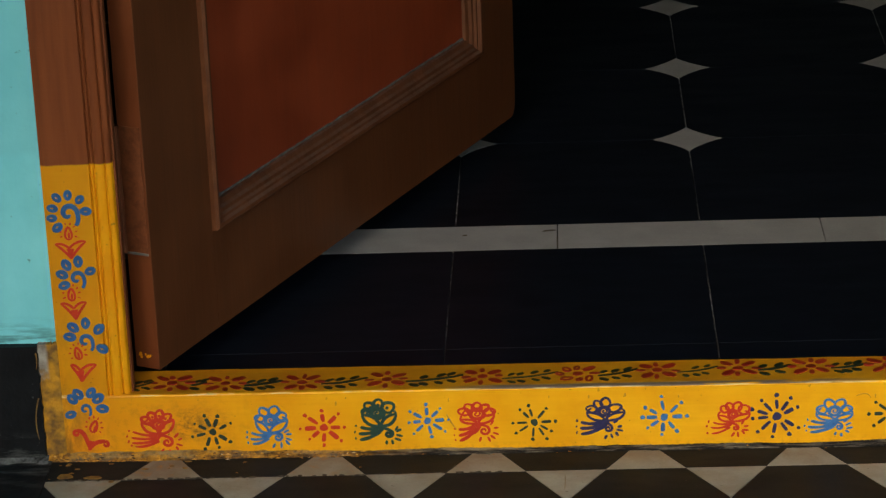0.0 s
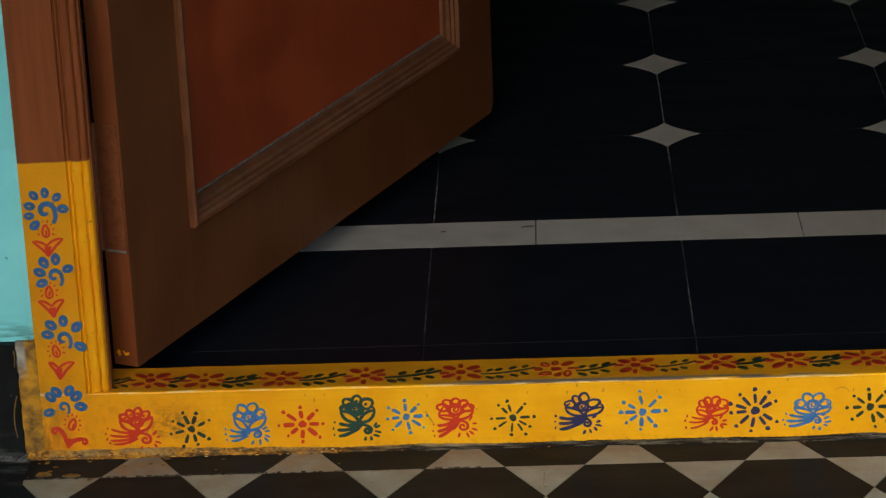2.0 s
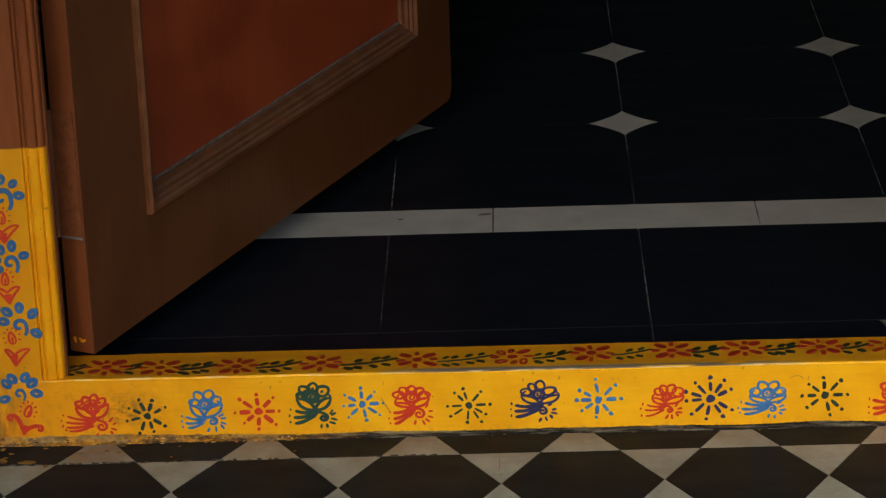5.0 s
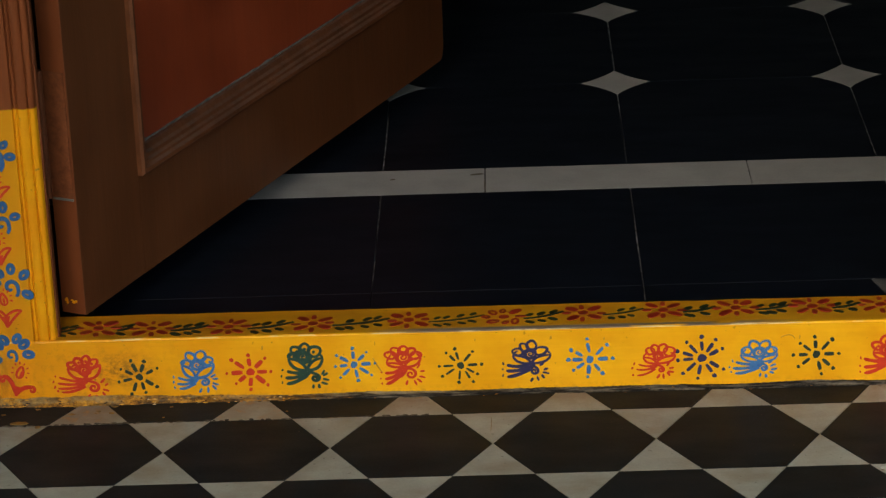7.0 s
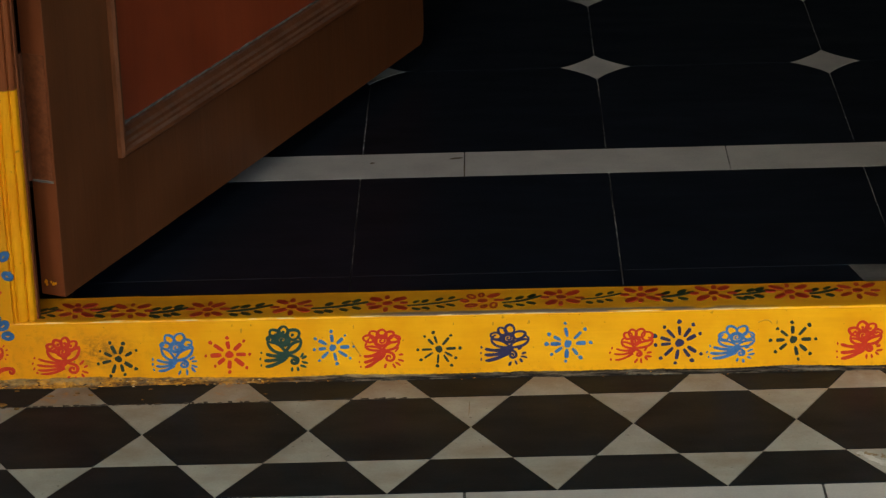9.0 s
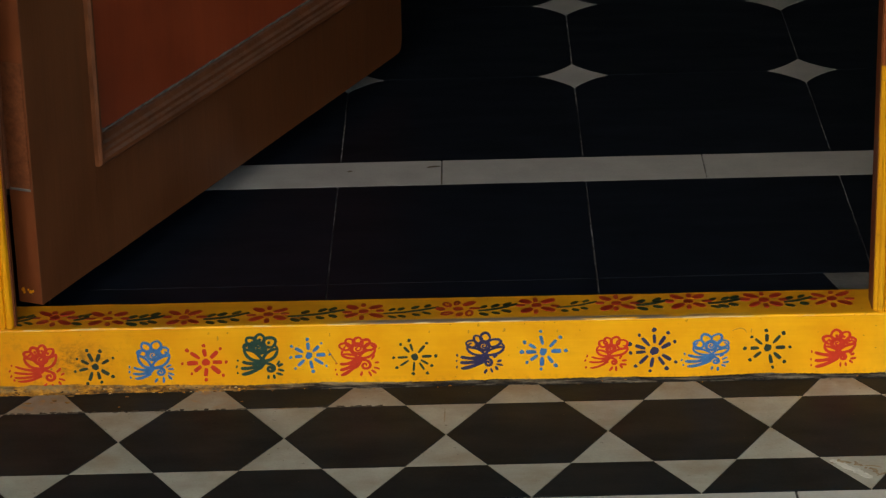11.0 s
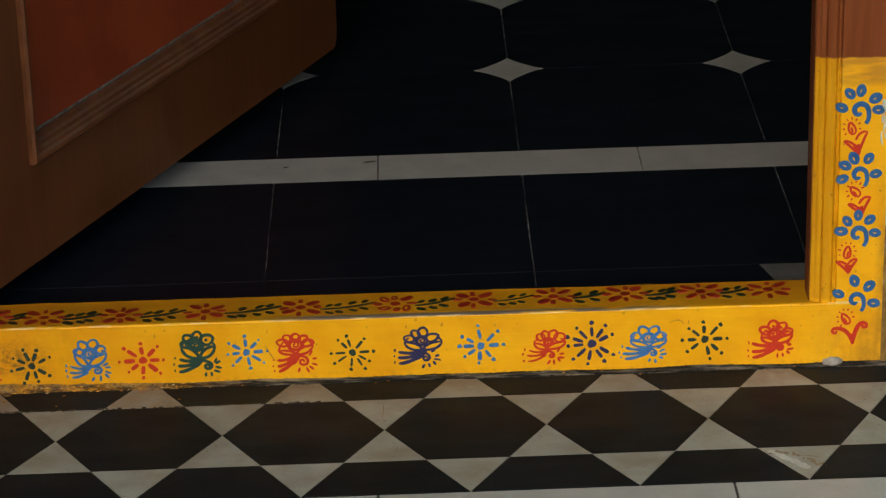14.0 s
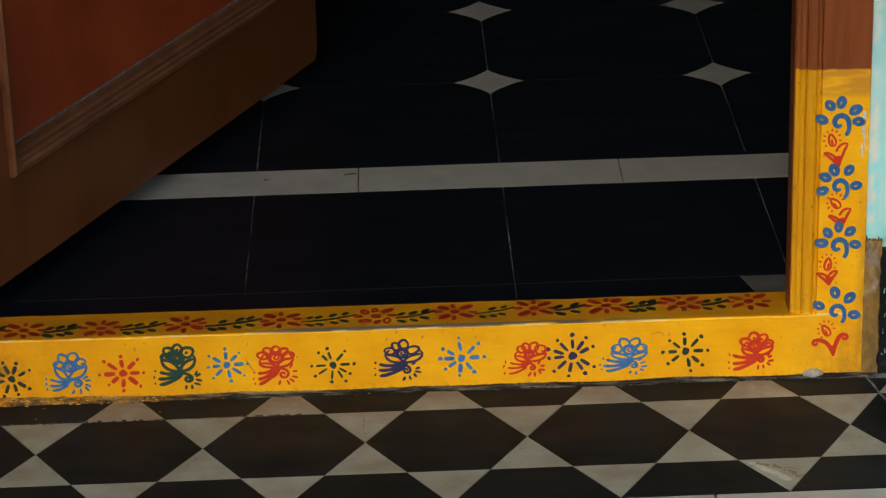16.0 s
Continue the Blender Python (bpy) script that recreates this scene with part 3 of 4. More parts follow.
class Motif:
    """Collects the brushed pieces of one painted motif; the first piece is the motif itself, the others lie under it."""

    def __init__(self):
        self.pieces = []

    def piece(self, name):
        self.pieces.append((name, bmesh.new()))
        return self.pieces[-1][1]

    def done(self, colour, label):
        (name, bm), *rest = self.pieces
        body = part(name, bm, colour, door_frame, label)
        for piece, bm in rest:
            part(piece, bm, colour, body)
        return body


def almond_pts(cu, cv, ru, rv, angle, n=15):
    """A closed outline with two pointed ends."""
    c, s = math.cos(angle), math.sin(angle)
    out = []
    for i in range(n):
        a = 2 * math.pi * (i % (n - 1)) / (n - 1) + math.pi / 2
        x, y = ru * math.cos(a), rv * math.sin(a) * abs(math.sin(a)) ** 0.45
        out.append((cu + c * x - s * y, cv + s * x + c * y))
    return out


def lotus(u, v, colour, label, seed, petals, heart, sepals, tails, scroll, w=2.7, tail=4.2, full=0.0):
    """A lotus drawn round the point where its sepals meet, in millimetres: looped petals (x, y, rx, ry), a curled heart (x, y, r),
    the tips of two sepals, the tips of the tail's leaves, and a scroll (x, y, r); full thickens the paint between them."""
    rng = random.Random(seed)
    mm = 0.001

    def place(a, b, h):
        return on_front(u + a * mm, v + b * 0.92 * mm, h)
    m = Motif()
    bm = m.piece("painted_lotus")
    mean = sum(t[1] for t in tails) / len(tails)
    stroke(bm, curve_pts((1, 2), (1, -5), (-7, mean * 0.75 - 1), 9), swell(tail * 2.0, 0.5, 0.8), place)
    for i, (x, y, rx, ry) in enumerate(petals):
        bm = m.piece("petal")
        out = math.atan2(y - heart[1], x - heart[0])
        c, k = math.cos(out), math.sin(out)
        ring = []
        for j in range(17):
            q = 2 * math.pi * (j % 16) / 16
            along, across = max(rx, ry) * 1.10 * math.cos(q) - 1.6, min(rx, ry) * 1.06 * math.sin(q) * (1 - 0.22 * math.cos(q))
            ring.append((x + c * along - k * across, y + k * along + c * across))
        stroke(bm, ring, lambda t: w * (1.12 + 0.35 * full + 0.22 * math.sin(6.28 * t + i + seed)), place)
        if full > 0.4:
            dot(bm, x - 3.2 * c, y - 3.2 * k, 1.5 + full, place, rng)
    hx, hy, hr = heart
    bm = m.piece("heart")
    stroke(bm, loop_pts(hx, hy, hr, hr * 0.92, 0, 19, 0, 360), lambda t: w * (1.35 + 1.1 * full + 0.2 * math.sin(6.28 * t + seed)), place)
    stroke(m.piece("curl"), spiral_pts(hx, hy, hr * 0.8, 0.5, radians(200), -1.35 - 0.2 * full), lambda t: w * (0.95 - 0.25 * t + 0.35 * full), place)
    for sx, (tx, ty) in zip((-1, 1), sepals):
        bm = m.piece("sepal")
        stroke(bm, curve_pts((0, 0), (tx * 0.30, ty * 0.95 + 1), (tx, ty)), swell(w * (1.1 + 0.5 * full), 0.9, 0.6), place)
        stroke(bm, curve_pts((0, -1), (tx * 0.85, ty * 0.02 - 2.5), (tx, ty)), swell(w * (1.25 + 0.3 * full), 0.9, 0.7), place)
        stroke(bm, curve_pts((tx, ty), (tx * 0.98, ty + 4), (tx * 0.72, hy + 5)), swell(w, 0.7, 0.6), place)
    for i, (tx, ty) in enumerate(tails):
        bm = m.piece("tail_leaf")
        root = (-2.5 + 0.5 * i, -4.0 - 2.6 * i)
        sag = (tx * 0.55, (root[1] + ty) / 2 - 4.2 - 0.6 * i)
        stroke(bm, curve_pts(root, sag, (tx, ty), 10), lambda t: tail * (1.12 - 0.36 * t + 0.10 * math.sin(8 * t + i)) * (0.6 if t > 0.97 else 1), place)
    cx, cy, cr = scroll
    bm = m.piece("scroll")
    stroke(bm, curve_pts((0, -3), (cx * 0.9, cy + cr + 2.5), (cx + cr * 0.75, cy + cr * 0.75), 7), swell(w * 1.35, 0.9, 0.9), place)
    stroke(bm, spiral_pts(cx, cy, cr, 0.7, radians(50), -1.25), lambda t: w * (1.35 - 0.55 * t + 0.4 * full), place)
    for i in range(6):
        a = radians(48 - 31 * i + rng.uniform(-7, 7))
        far = cr + rng.uniform(6.5, 8.0)
        dab(m.piece("dash"), cx + far * 1.15 * math.cos(a), cy + far * math.sin(a), rng.uniform(5.5, 9.0), rng.uniform(2.6, 3.8), a + rng.uniform(-0.35, 0.35), place, rng)
    for tx, ty in tails:
        dab(m.piece("dot"), tx - 4.6 + rng.uniform(-1, 0.6), ty + 1.8 + rng.uniform(-1, 1), rng.uniform(2.6, 4.6), rng.uniform(2.0, 3.0), 1.4 + rng.uniform(-0.5, 0.5), place, rng)
    return m.done(colour, label)


def star(u, v, r, colour, label, seed, angles, fat):
    """A sun of brushed rays round a dot, with a dot past each ray; angles in degrees, fat the width of a ray."""
    rng = random.Random(seed)
    m = Motif()
    dot(m.piece("painted_star"), u, v, r * 0.20, on_front, rng)
    for deg in angles:
        a = radians(deg) + rng.uniform(-0.05, 0.05)
        q = r * rng.uniform(0.90, 1.08)
        length, width = q * rng.uniform(0.42, 0.54), r * fat * rng.uniform(0.8, 1.15)
        cu, cv = u + q * 0.58 * 1.08 * math.cos(a), v + q * 0.58 * math.sin(a)
        c, s = math.cos(a + rng.uniform(-0.12, 0.12)) * length / 2, math.sin(a) * length / 2
        full = rng.uniform(0.45, 0.8)
        stroke(m.piece("ray"), curve_pts((cu - c, cv - s), (cu, cv), (cu + c, cv + s), 7), lambda t: width * (full + (1 - full) * min(1, 3 * t)) * (0.7 if t > 0.97 else 1), on_front)
        dot(m.piece("dot"), u + q * 1.10 * math.cos(a), v + q * 1.02 * math.sin(a), r * rng.uniform(0.07, 0.115), on_front, rng)
    return m.done(colour, label)


lotus(0.2446, 0.0335, P_RED, "red painted lotus", 20, [(-17.5, 21, 4.6, 5.4), (-9, 27, 5, 5.4), (2, 29, 5, 6.5), (11.5, 24, 5, 7)], (-1, 13, 7.2), ((-22, 15), (20, 18)),
      [(-34, 3), (-36, -6), (-36, -14), (-32, -20)], (9.3, -14, 7.2), 2.8, 4.0, 0.55)
lotus(0.3853, 0.0318, P_BLUE, "blue painted lotus", 21, [(-12.8, 21.4, 4.6, 5.4), (-6.5, 32, 5.4, 6.4), (8.2, 33.5, 6.5, 6.7), (18.2, 24.7, 5.8, 5.6)], (2.8, 18, 7.4), ((-16.8, 16.6), (24, 16.6)),
      [(-23, 0), (-24.5, -9.4), (-22, -17)], (11, -8, 5.6), 2.7, 4.0, 0.2)
lotus(0.5274, 0.0383, P_GREEN, "dark green painted lotus", 22, [(-19, 20.6, 4.6, 5), (-14, 29.5, 5.8, 6.8), (-1.6, 34, 5.8, 6.4), (12.3, 28, 7, 7.2)], (-3.5, 19, 8.0), ((-22.8, 16.6), (20.5, 16.6)),
      [(-25.6, -1.6), (-28, -11.5), (-27, -21)], (10.0, -13, 5.6), 2.9, 5.4, 0.75)
lotus(0.6509, 0.0393, P_RED, "red painted lotus with a full bloom", 23, [(-19, 17.4, 4.9, 6.4), (-11.6, 24, 5.2, 5.9), (0, 25.6, 5.8, 5.9), (10.5, 23, 4.8, 5.8), (17, 16.5, 5.0, 6.4)], (-1, 13.6, 8.4), ((-22, 5.4), (21.7, 12)),
      [(-24.5, -9.4), (-24.5, -18.8), (-23.5, -26.8)], (8.2, -12, 7.0), 2.7, 5.2, 0.32)
lotus(0.8123, 0.0400, P_NAVY, "navy painted lotus", 24, [(-18.5, 17, 6.2, 4.8), (-9.5, 24.5, 4.6, 6), (1, 28, 5.8, 6), (14.5, 18, 7.4, 5.2)], (-1, 13, 7.0), ((-23, 11), (25, 11)),
      [(-31, -2.7), (-32, -11.5), (-31, -20.6)], (3.8, -13, 5.4), 2.5, 5.4, 0.3)
lotus(0.9710, 0.0356, P_RED, "small red painted lotus", 25, [(-9.3, 18.8, 4.7, 4.8), (-2.3, 22.8, 4.7, 5), (8.8, 22.8, 5.4, 5.9), (18, 17.4, 6.4, 6.4)], (2.3, 9.5, 5.4), ((-16.3, 8), (24, 9.4)),
      [(-22.6, -1.9), (-25.6, -9.4), (-24.5, -18.8)], (5.8, -10.7, 3.8), 2.3, 3.0, 0.3)
lotus(1.1016, 0.0343, P_BLUE, "blue painted lotus with a heavy tail", 26, [(-18, 15.8, 5.6, 5.8), (-8, 25, 6, 6.6), (7.7, 25, 6, 6.6), (16.2, 15.8, 6.4, 5.2)], (-0.7, 13, 7), ((-23.7, 8.3), (22.3, 8.3)),
      [(-30, -1), (-34, -10), (-31, -18)], (5.3, -11, 4.4), 2.4, 4.8, 0.35)
lotus(1.2631, 0.0338, P_RED, "red painted lotus with heavy strokes", 27, [(-14.5, 19.5, 5.3, 6.6), (-3, 27.8, 6.4, 6.6), (9.2, 25, 5.6, 6.6), (17.5, 16.7, 4.8, 5.6)], (-1.5, 13, 7.4), ((-18, 8.3), (21.8, 11)),
      [(-29.8, 0), (-29.8, -12.5), (-29, -22)], (6, -8, 4.2), 2.7, 5.6, 0.6)
EVEN = (0, 45, 92, 140, 180, 222, 268, 315)
STARS = [(0.3132, 0.0338, 0.0240, P_INK, "blackish green painted star", (30, 75, 110, 150, 195, 245, 285, 328), 0.19), (0.4553, 0.0369, 0.0255, P_RED, "red painted star", EVEN, 0.22), (0.5876, 0.0437, 0.0235, P_BLUE, "blue painted star", (5, 48, 95, 145, 188, 230, 280, 320), 0.18),
         (0.7226, 0.0386, 0.0250, P_INK, "blackish green painted star", (0, 55, 105, 135, 180, 217, 265, 302, 330), 0.14), (0.8869, 0.0424, 0.0262, P_BLUE, "blue painted star", (4, 42, 96, 146, 182, 216, 264, 309), 0.19), (1.0288, 0.0402, 0.0285, P_NAVY, "navy painted star", (25, 55, 90, 130, 163, 184, 225, 262, 300, 328), 0.17),
         (1.1732, 0.0417, 0.0260, P_INK, "blackish green painted star", (0, 50, 96, 140, 181, 218, 285, 315), 0.17)]
for i, (u, v, r, colour, label, angles, fat) in enumerate(STARS):
    star(u, v, r, colour, label, 50 + i, angles, fat)


def top_flower(u, v, seed, looped=False):
    """A blossom with broad slanting petals, small ones between them and a round heart."""
    rng = random.Random(seed)
    m = Motif()
    dab(m.piece("painted_blossom"), u, v, 0.0125, 0.0115, 0.1, on_top, rng)
    for i in range(8):
        a = 2 * math.pi * i / 8 + rng.uniform(-0.10, 0.10)
        broad = i % 2 == 1
        reach = (0.0225 if i % 4 == 0 else 0.0195 if broad else 0.0200) * rng.uniform(0.92, 1.08)
        pu, pv = u + reach * math.cos(a) * (1.05 if broad else 1.0), v + reach * math.sin(a) * (1.0 if broad else 0.95)
        length, width = (rng.uniform(0.0165, 0.0205), rng.uniform(0.0085, 0.0115)) if broad else (rng.uniform(0.010, 0.014), rng.uniform(0.0055, 0.0080))
        bm = m.piece("petal")
        if looped and i > 1:
            stroke(bm, loop_pts(pu, pv, length * 0.42, width * 0.42, a * 0.85, 11), lambda t: 0.0034, on_top)
        else:
            dab(bm, pu, pv, length, width, math.atan2(0.75 * math.sin(a), math.cos(a)), on_top, rng)
    return m.done(P_MAROON, "dark red painted blossom")


def top_vine(a, b, seed, thick=1.0):
    """A stem that climbs from one blossom to the next, with a pair of leaves every few centimetres; thick is the load of the brush."""
    rng = random.Random(seed)
    m = Motif()
    start, end = (a[0] + 0.025, a[1] - 0.008), (b[0] - 0.025, b[1] + 0.007)
    mid = ((start[0] + end[0]) / 2, start[1] + 0.001)
    pts = curve_pts(start, mid, end, 12)
    stroke(m.piece("painted_vine"), pts, lambda t: 0.0050 * thick * (0.75 + 0.35 * math.sin(3 * t)), on_top)
    gap = end[0] - start[0]
    pairs = max(2, round(gap / 0.017))
    for k in range(pairs):
        u, v = pts[min(10, 1 + round(9.5 * k / pairs))]
        for sy in (-1, 1):
            if rng.random() < 0.10:
                continue
            dab(m.piece("leaf"), u + 0.004 + rng.uniform(-0.002, 0.002), v + sy * 0.0115, rng.uniform(0.0115, 0.0150) * (0.6 + 0.4 * thick), rng.uniform(0.0060, 0.0085) * (0.5 + 0.5 * thick), sy * 0.62 + 0.1, on_top, rng)
    return m.done(P_LEAF, "dark green painted vine with leaves")


BLOSSOMS = [(0.2604, 0.0365), (0.3293, 0.032), (0.4275, 0.0315), (0.5356, 0.035), (0.6578, 0.038), (0.7792, 0.041), (0.8802, 0.0463), (0.9825, 0.0485), (1.075, 0.0495), (1.1721, 0.0490), (1.2588, 0.0490)]
for i, (u, v) in enumerate(BLOSSOMS):
    top_flower(u, v, 80 + i, i == 5)
top_vine((0.186, 0.036), (0.2604, 0.0365), 99, 0.9)
for i, thick in enumerate((1.0, 1.15, 1.0, 0.95, 0.65, 0.75, 0.55, 0.85, 0.9, 0.95)):
    top_vine(BLOSSOMS[i], BLOSSOMS[i + 1], 100 + i, thick)


def jamb_flower(u, v, seed, angles, curl=12.0, petal=1.0, far=1.0):
    """A blue hooked curl under a fan of filled petals that leave a small bare eye; angles in degrees, curl its radius in millimetres."""
    rng = random.Random(seed)
    m = Motif()
    pts = []
    for i in range(24):
        t = i / 23
        r = (curl + (1.5 - curl) * t ** 1.7) * (1 + 0.45 * max(0.0, 1 - 7 * t)) * 0.001
        a = radians(-62) + 1.02 * 2 * math.pi * t
        pts.append((u + r * math.cos(a), v + 1.08 * r * math.sin(a)))
    stroke(m.piece("painted_flower"), pts, lambda t: 0.00048 * (curl + 1.2) * (0.55 + 0.55 * math.sin(math.pi * min(1, t * 0.8 + 0.15))), on_front)
    for i, deg in enumerate(angles):
        a = radians(deg) + rng.uniform(-0.04, 0.04)
        r = rng.uniform(0.95, 1.05) * far
        bm = m.piece("petal")
        pu, pv = u + 0.0220 * r * math.cos(a), v + 0.0255 * r * math.sin(a)
        k = petal * rng.uniform(0.92, 1.10)
        stroke(bm, almond_pts(pu, pv, 0.0033 * k, 0.0052 * k, a - math.pi / 2 + rng.uniform(-0.25, 0.25)), lambda t: 0.0046 * k * (1 + 0.12 * math.sin(7 * t + i)), on_front)
    return m.done(P_DEEP, "blue painted flower with a curl")


def jamb_bud(u, v, seed, point, wings, lean=0.0, scrolled=False):
    """A red flame in a ring of dots over two wings that run down into a point; point and wing tips in millimetres from the flame."""
    rng = random.Random(seed)
    m = Motif()

    def at(x, y):
        return (u + x * 0.001, v + y * 0.001)

    def flame(r, h, n=15):
        out = []
        for i in range(n):
            a = 2 * math.pi * (i % (n - 1)) / (n - 1) + math.pi / 2
            x, y = r * math.cos(a) * (1 - 0.35 * math.sin(a)), h * math.sin(a)
            out.append(at(x * math.cos(lean) - y * math.sin(lean), x * math.sin(lean) + y * math.cos(lean)))
        return out
    bm = m.piece("painted_bud")
    stroke(bm, flame(4.1, 8.2), lambda t: 0.0027 * (1 + 0.15 * math.sin(9 * t)), on_front)
    dab(bm, *at(0.4, -2.5), 0.008, 0.0032, 1.5 + lean, on_front, rng)
    for i in range(8):
        a = radians(-25 + 230 * i / 7) + lean
        dab(m.piece("dot"), *at(10.2 * math.cos(a), 1 + 12.2 * math.sin(a)), rng.uniform(0.0025, 0.0042), rng.uniform(0.0016, 0.0024), a, on_front, rng)
    px, py = point
    for i, (tx, ty) in enumerate(wings):
        bm = m.piece("leaf")
        side = 1 if tx > px else -1
        if scrolled:
            stroke(bm, curve_pts(at(px, py), at(px + 0.25 * (tx - px), ty + 1), at(tx, ty), 10), swell(0.0056, 0.6, 0.8), on_front)
            cx, cy = at(tx, ty - 4.2)
            stroke(bm, spiral_pts(cx, cy, 0.0042, 0.0012, radians(90), -side * 0.85, 12), lambda t: 0.0046 * (1 - 0.3 * t), on_front)
        else:
            stroke(bm, curve_pts(at(px, py), at(px + 0.45 * (tx - px), py + 0.62 * (ty - py)), at(tx, ty), 9), swell(0.0034, 1.0, 0.5), on_front)
            stroke(bm, curve_pts(at(px * 0.6, py + 0.66 * (ty - py)), at(0.5 * tx, ty + 2.5), at(tx, ty), 8), swell(0.0032, 0.9, 0.5), on_front)
    stroke(m.piece("stalk"), curve_pts(at(px * 0.7, py * 0.62), at(px * 0.9, py * 0.8), at(px, py - 1), 6), lambda t: 0.0095 * (1 - 0.75 * t), on_front)
    return m.done(P_RED, "red painted bud between two leaves")


jamb_flower(0.1537, 0.3339, 200, (8, 45, 90, 128, 163, 192, 226), 11.5)
jamb_flower(0.1571, 0.2473, 201, (28, 80, 128, 165, 203), 9.0, 1.1, 0.88)
jamb_flower(0.1607, 0.1617, 202, (-25, 38, 88, 130, 164), 9.0, 1.15, 0.98)
jamb_flower(0.1529, 0.0683, 203, (3, 36, 66, 112, 142, 195), 6.5, 1.15, 0.95)
jamb_bud(0.1511, 0.3078, 210, (1, -33), ((-18, -14), (21, -11)))
jamb_bud(0.1482, 0.2260, 211, (3, -33), ((-15, -12), (18, -11)))
jamb_bud(0.1498, 0.1460, 212, (2, -38), ((-11, -16), (22, -16)), 0.2)
jamb_bud(0.1619, 0.0445, 213, (-8, -32), ((-23, -5), (13, -21)), -0.35, True)
jamb_flower(1.3623, 0.3439, 220, (2, 38, 86, 122, 168), 11.5, 1.18, 1.08)
jamb_flower(1.3635, 0.2590, 221, (5, 60, 108, 147, 188), 10.5, 1.15, 1.0)
jamb_flower(1.3646, 0.1789, 222, (4, 52, 93, 130, 168), 11.0, 1.12, 1.0)
jamb_flower(1.3647, 0.0884, 223, (-8, 46, 95, 158), 10.5, 1.18, 1.05)
jamb_bud(1.3530, 0.3219, 230, (9, -35), ((-10, -17), (20, -5)), 0.3)
jamb_bud(1.3594, 0.2377, 231, (9, -33), ((-9, -17), (20, -8)), 0.75)
jamb_bud(1.3521, 0.1555, 232, (2, -28), ((-14, -13), (13, -10)), -0.1)
jamb_bud(1.3522, 0.0640, 233, (10, -35), ((-13, -13), (24, -6)), 0.55, True)
# a lick of white limewash on the edge of the second jamb
bm = bmesh.new()
rng = random.Random(3)
for i in range(9):
    dab(bm, 1.3925 + rng.uniform(-0.0035, 0.003), 0.330 + rng.uniform(-0.024, 0.026), rng.uniform(0.006, 0.020), rng.uniform(0.0012, 0.0038), 1.57 + rng.uniform(-0.2, 0.2), on_front, rng)
part("limewash_smear", bm, plain("limewash", (0.42, 0.45, 0.40), (0.62, 0.64, 0.58), 0.8, 90), jamb_east, "lick of white limewash")

# ---- the open door leaf ----
HINGE_X, HINGE_Y, SWING, LEAF_W, LEAF_Z0, LEAF_H, LEAF_T = 0.2426, 0.0616, 66.3, 1.111, 0.0945, 2.02, 0.036
door = empty("panelled_door", "brown wooden door leaf with a red panel, standing open into the room", "door")
door.matrix_basis = pose(HINGE_X, HINGE_Y, LEAF_Z0, 0, 0, SWING)


def leaf_block(name, s0, s1, z0, z1, material, label="", d0=0.0, d1=LEAF_T, bevel=0.0008):
    return block(name, (s0, d0, z0), (s1, d1, z1), material, door, label, bevel)


RAIL, STILE0, STILE1 = 0.138, 0.152, 0.128
leaf_block("stile", 0, STILE0, 0, LEAF_H, DOOR_BROWN, "brown hinge stile")
bm = bmesh.new()
corner = [(LEAF_W - 0.013 * (1 - math.cos(radians(a))), 0.030 * (1 - math.sin(radians(a)))) for a in (0, 22, 45, 68, 90)]
extrude_profile(bm, [(LEAF_W - STILE1, 0)] + corner[::-1] + [(LEAF_W, LEAF_H), (LEAF_W - STILE1, LEAF_H)], 0.0, LEAF_T, lambda u, v, d: (u, d, v))
part("stile", bm, DOOR_BROWN, door, "brown lock stile with a worn lower corner")
leaf_block("bottom_rail", STILE0, LEAF_W - STILE1, 0.0, RAIL, DOOR_BROWN, "brown bottom rail", 0.0001, LEAF_T - 0.0001, 0.0)
leaf_block("middle_rail", STILE0, LEAF_W - STILE1, 0.95, 1.08, DOOR_BROWN, "brown middle rail", 0.0001, LEAF_T - 0.0001, 0.0)
leaf_block("top_rail", STILE0, LEAF_W - STILE1, LEAF_H - 0.13, LEAF_H, DOOR_BROWN, "brown top rail", 0.0001, LEAF_T - 0.0001, 0.0)
for z0, z1 in ((RAIL, 0.95), (1.08, LEAF_H - 0.13)):
    leaf_block("panel", STILE0 - 0.006, LEAF_W - STILE1 + 0.006, z0 - 0.006, z1 + 0.006, PANEL_RED, "oxide red panel", 0.012, 0.024, 0.0)
    # planted mouldings, mitred at the corners
    prof = [(0.0, 0.011), (0.0, -0.006), (0.003, -0.0095), (0.008, -0.009), (0.0105, -0.004), (0.014, -0.0036), (0.0165, 0.0002), (0.0215, 0.0008), (0.0245, 0.0050), (0.031, 0.0075), (0.033, 0.0118)]
    s0, s1 = STILE0 + 0.0005, LEAF_W - STILE1 - 0.0005
    for a, b, kind in (((s0, z0), (s1, z0), 0), ((s1, z0), (s1, z1), 1), ((s1, z1), (s0, z1), 2), ((s0, z1), (s0, z0), 3)):
        bm = bmesh.new()
        inx, inz = ((0, 1), (-1, 0), (0, -1), (1, 0))[kind]
        dx, dz = (b[0] - a[0]), (b[1] - a[1])
        L = math.hypot(dx, dz)
        dx, dz = dx / L, dz / L
        ra = [bm.verts.new((a[0] + inx * u + dx * u, v, a[1] + inz * u + dz * u)) for u, v in prof]
        rb = [bm.verts.new((b[0] + inx * u - dx * u, v, b[1] + inz * u - dz * u)) for u, v in prof]
        for i in range(len(prof) - 1):
            bm.faces.new((ra[i], ra[i + 1], rb[i + 1], rb[i]))
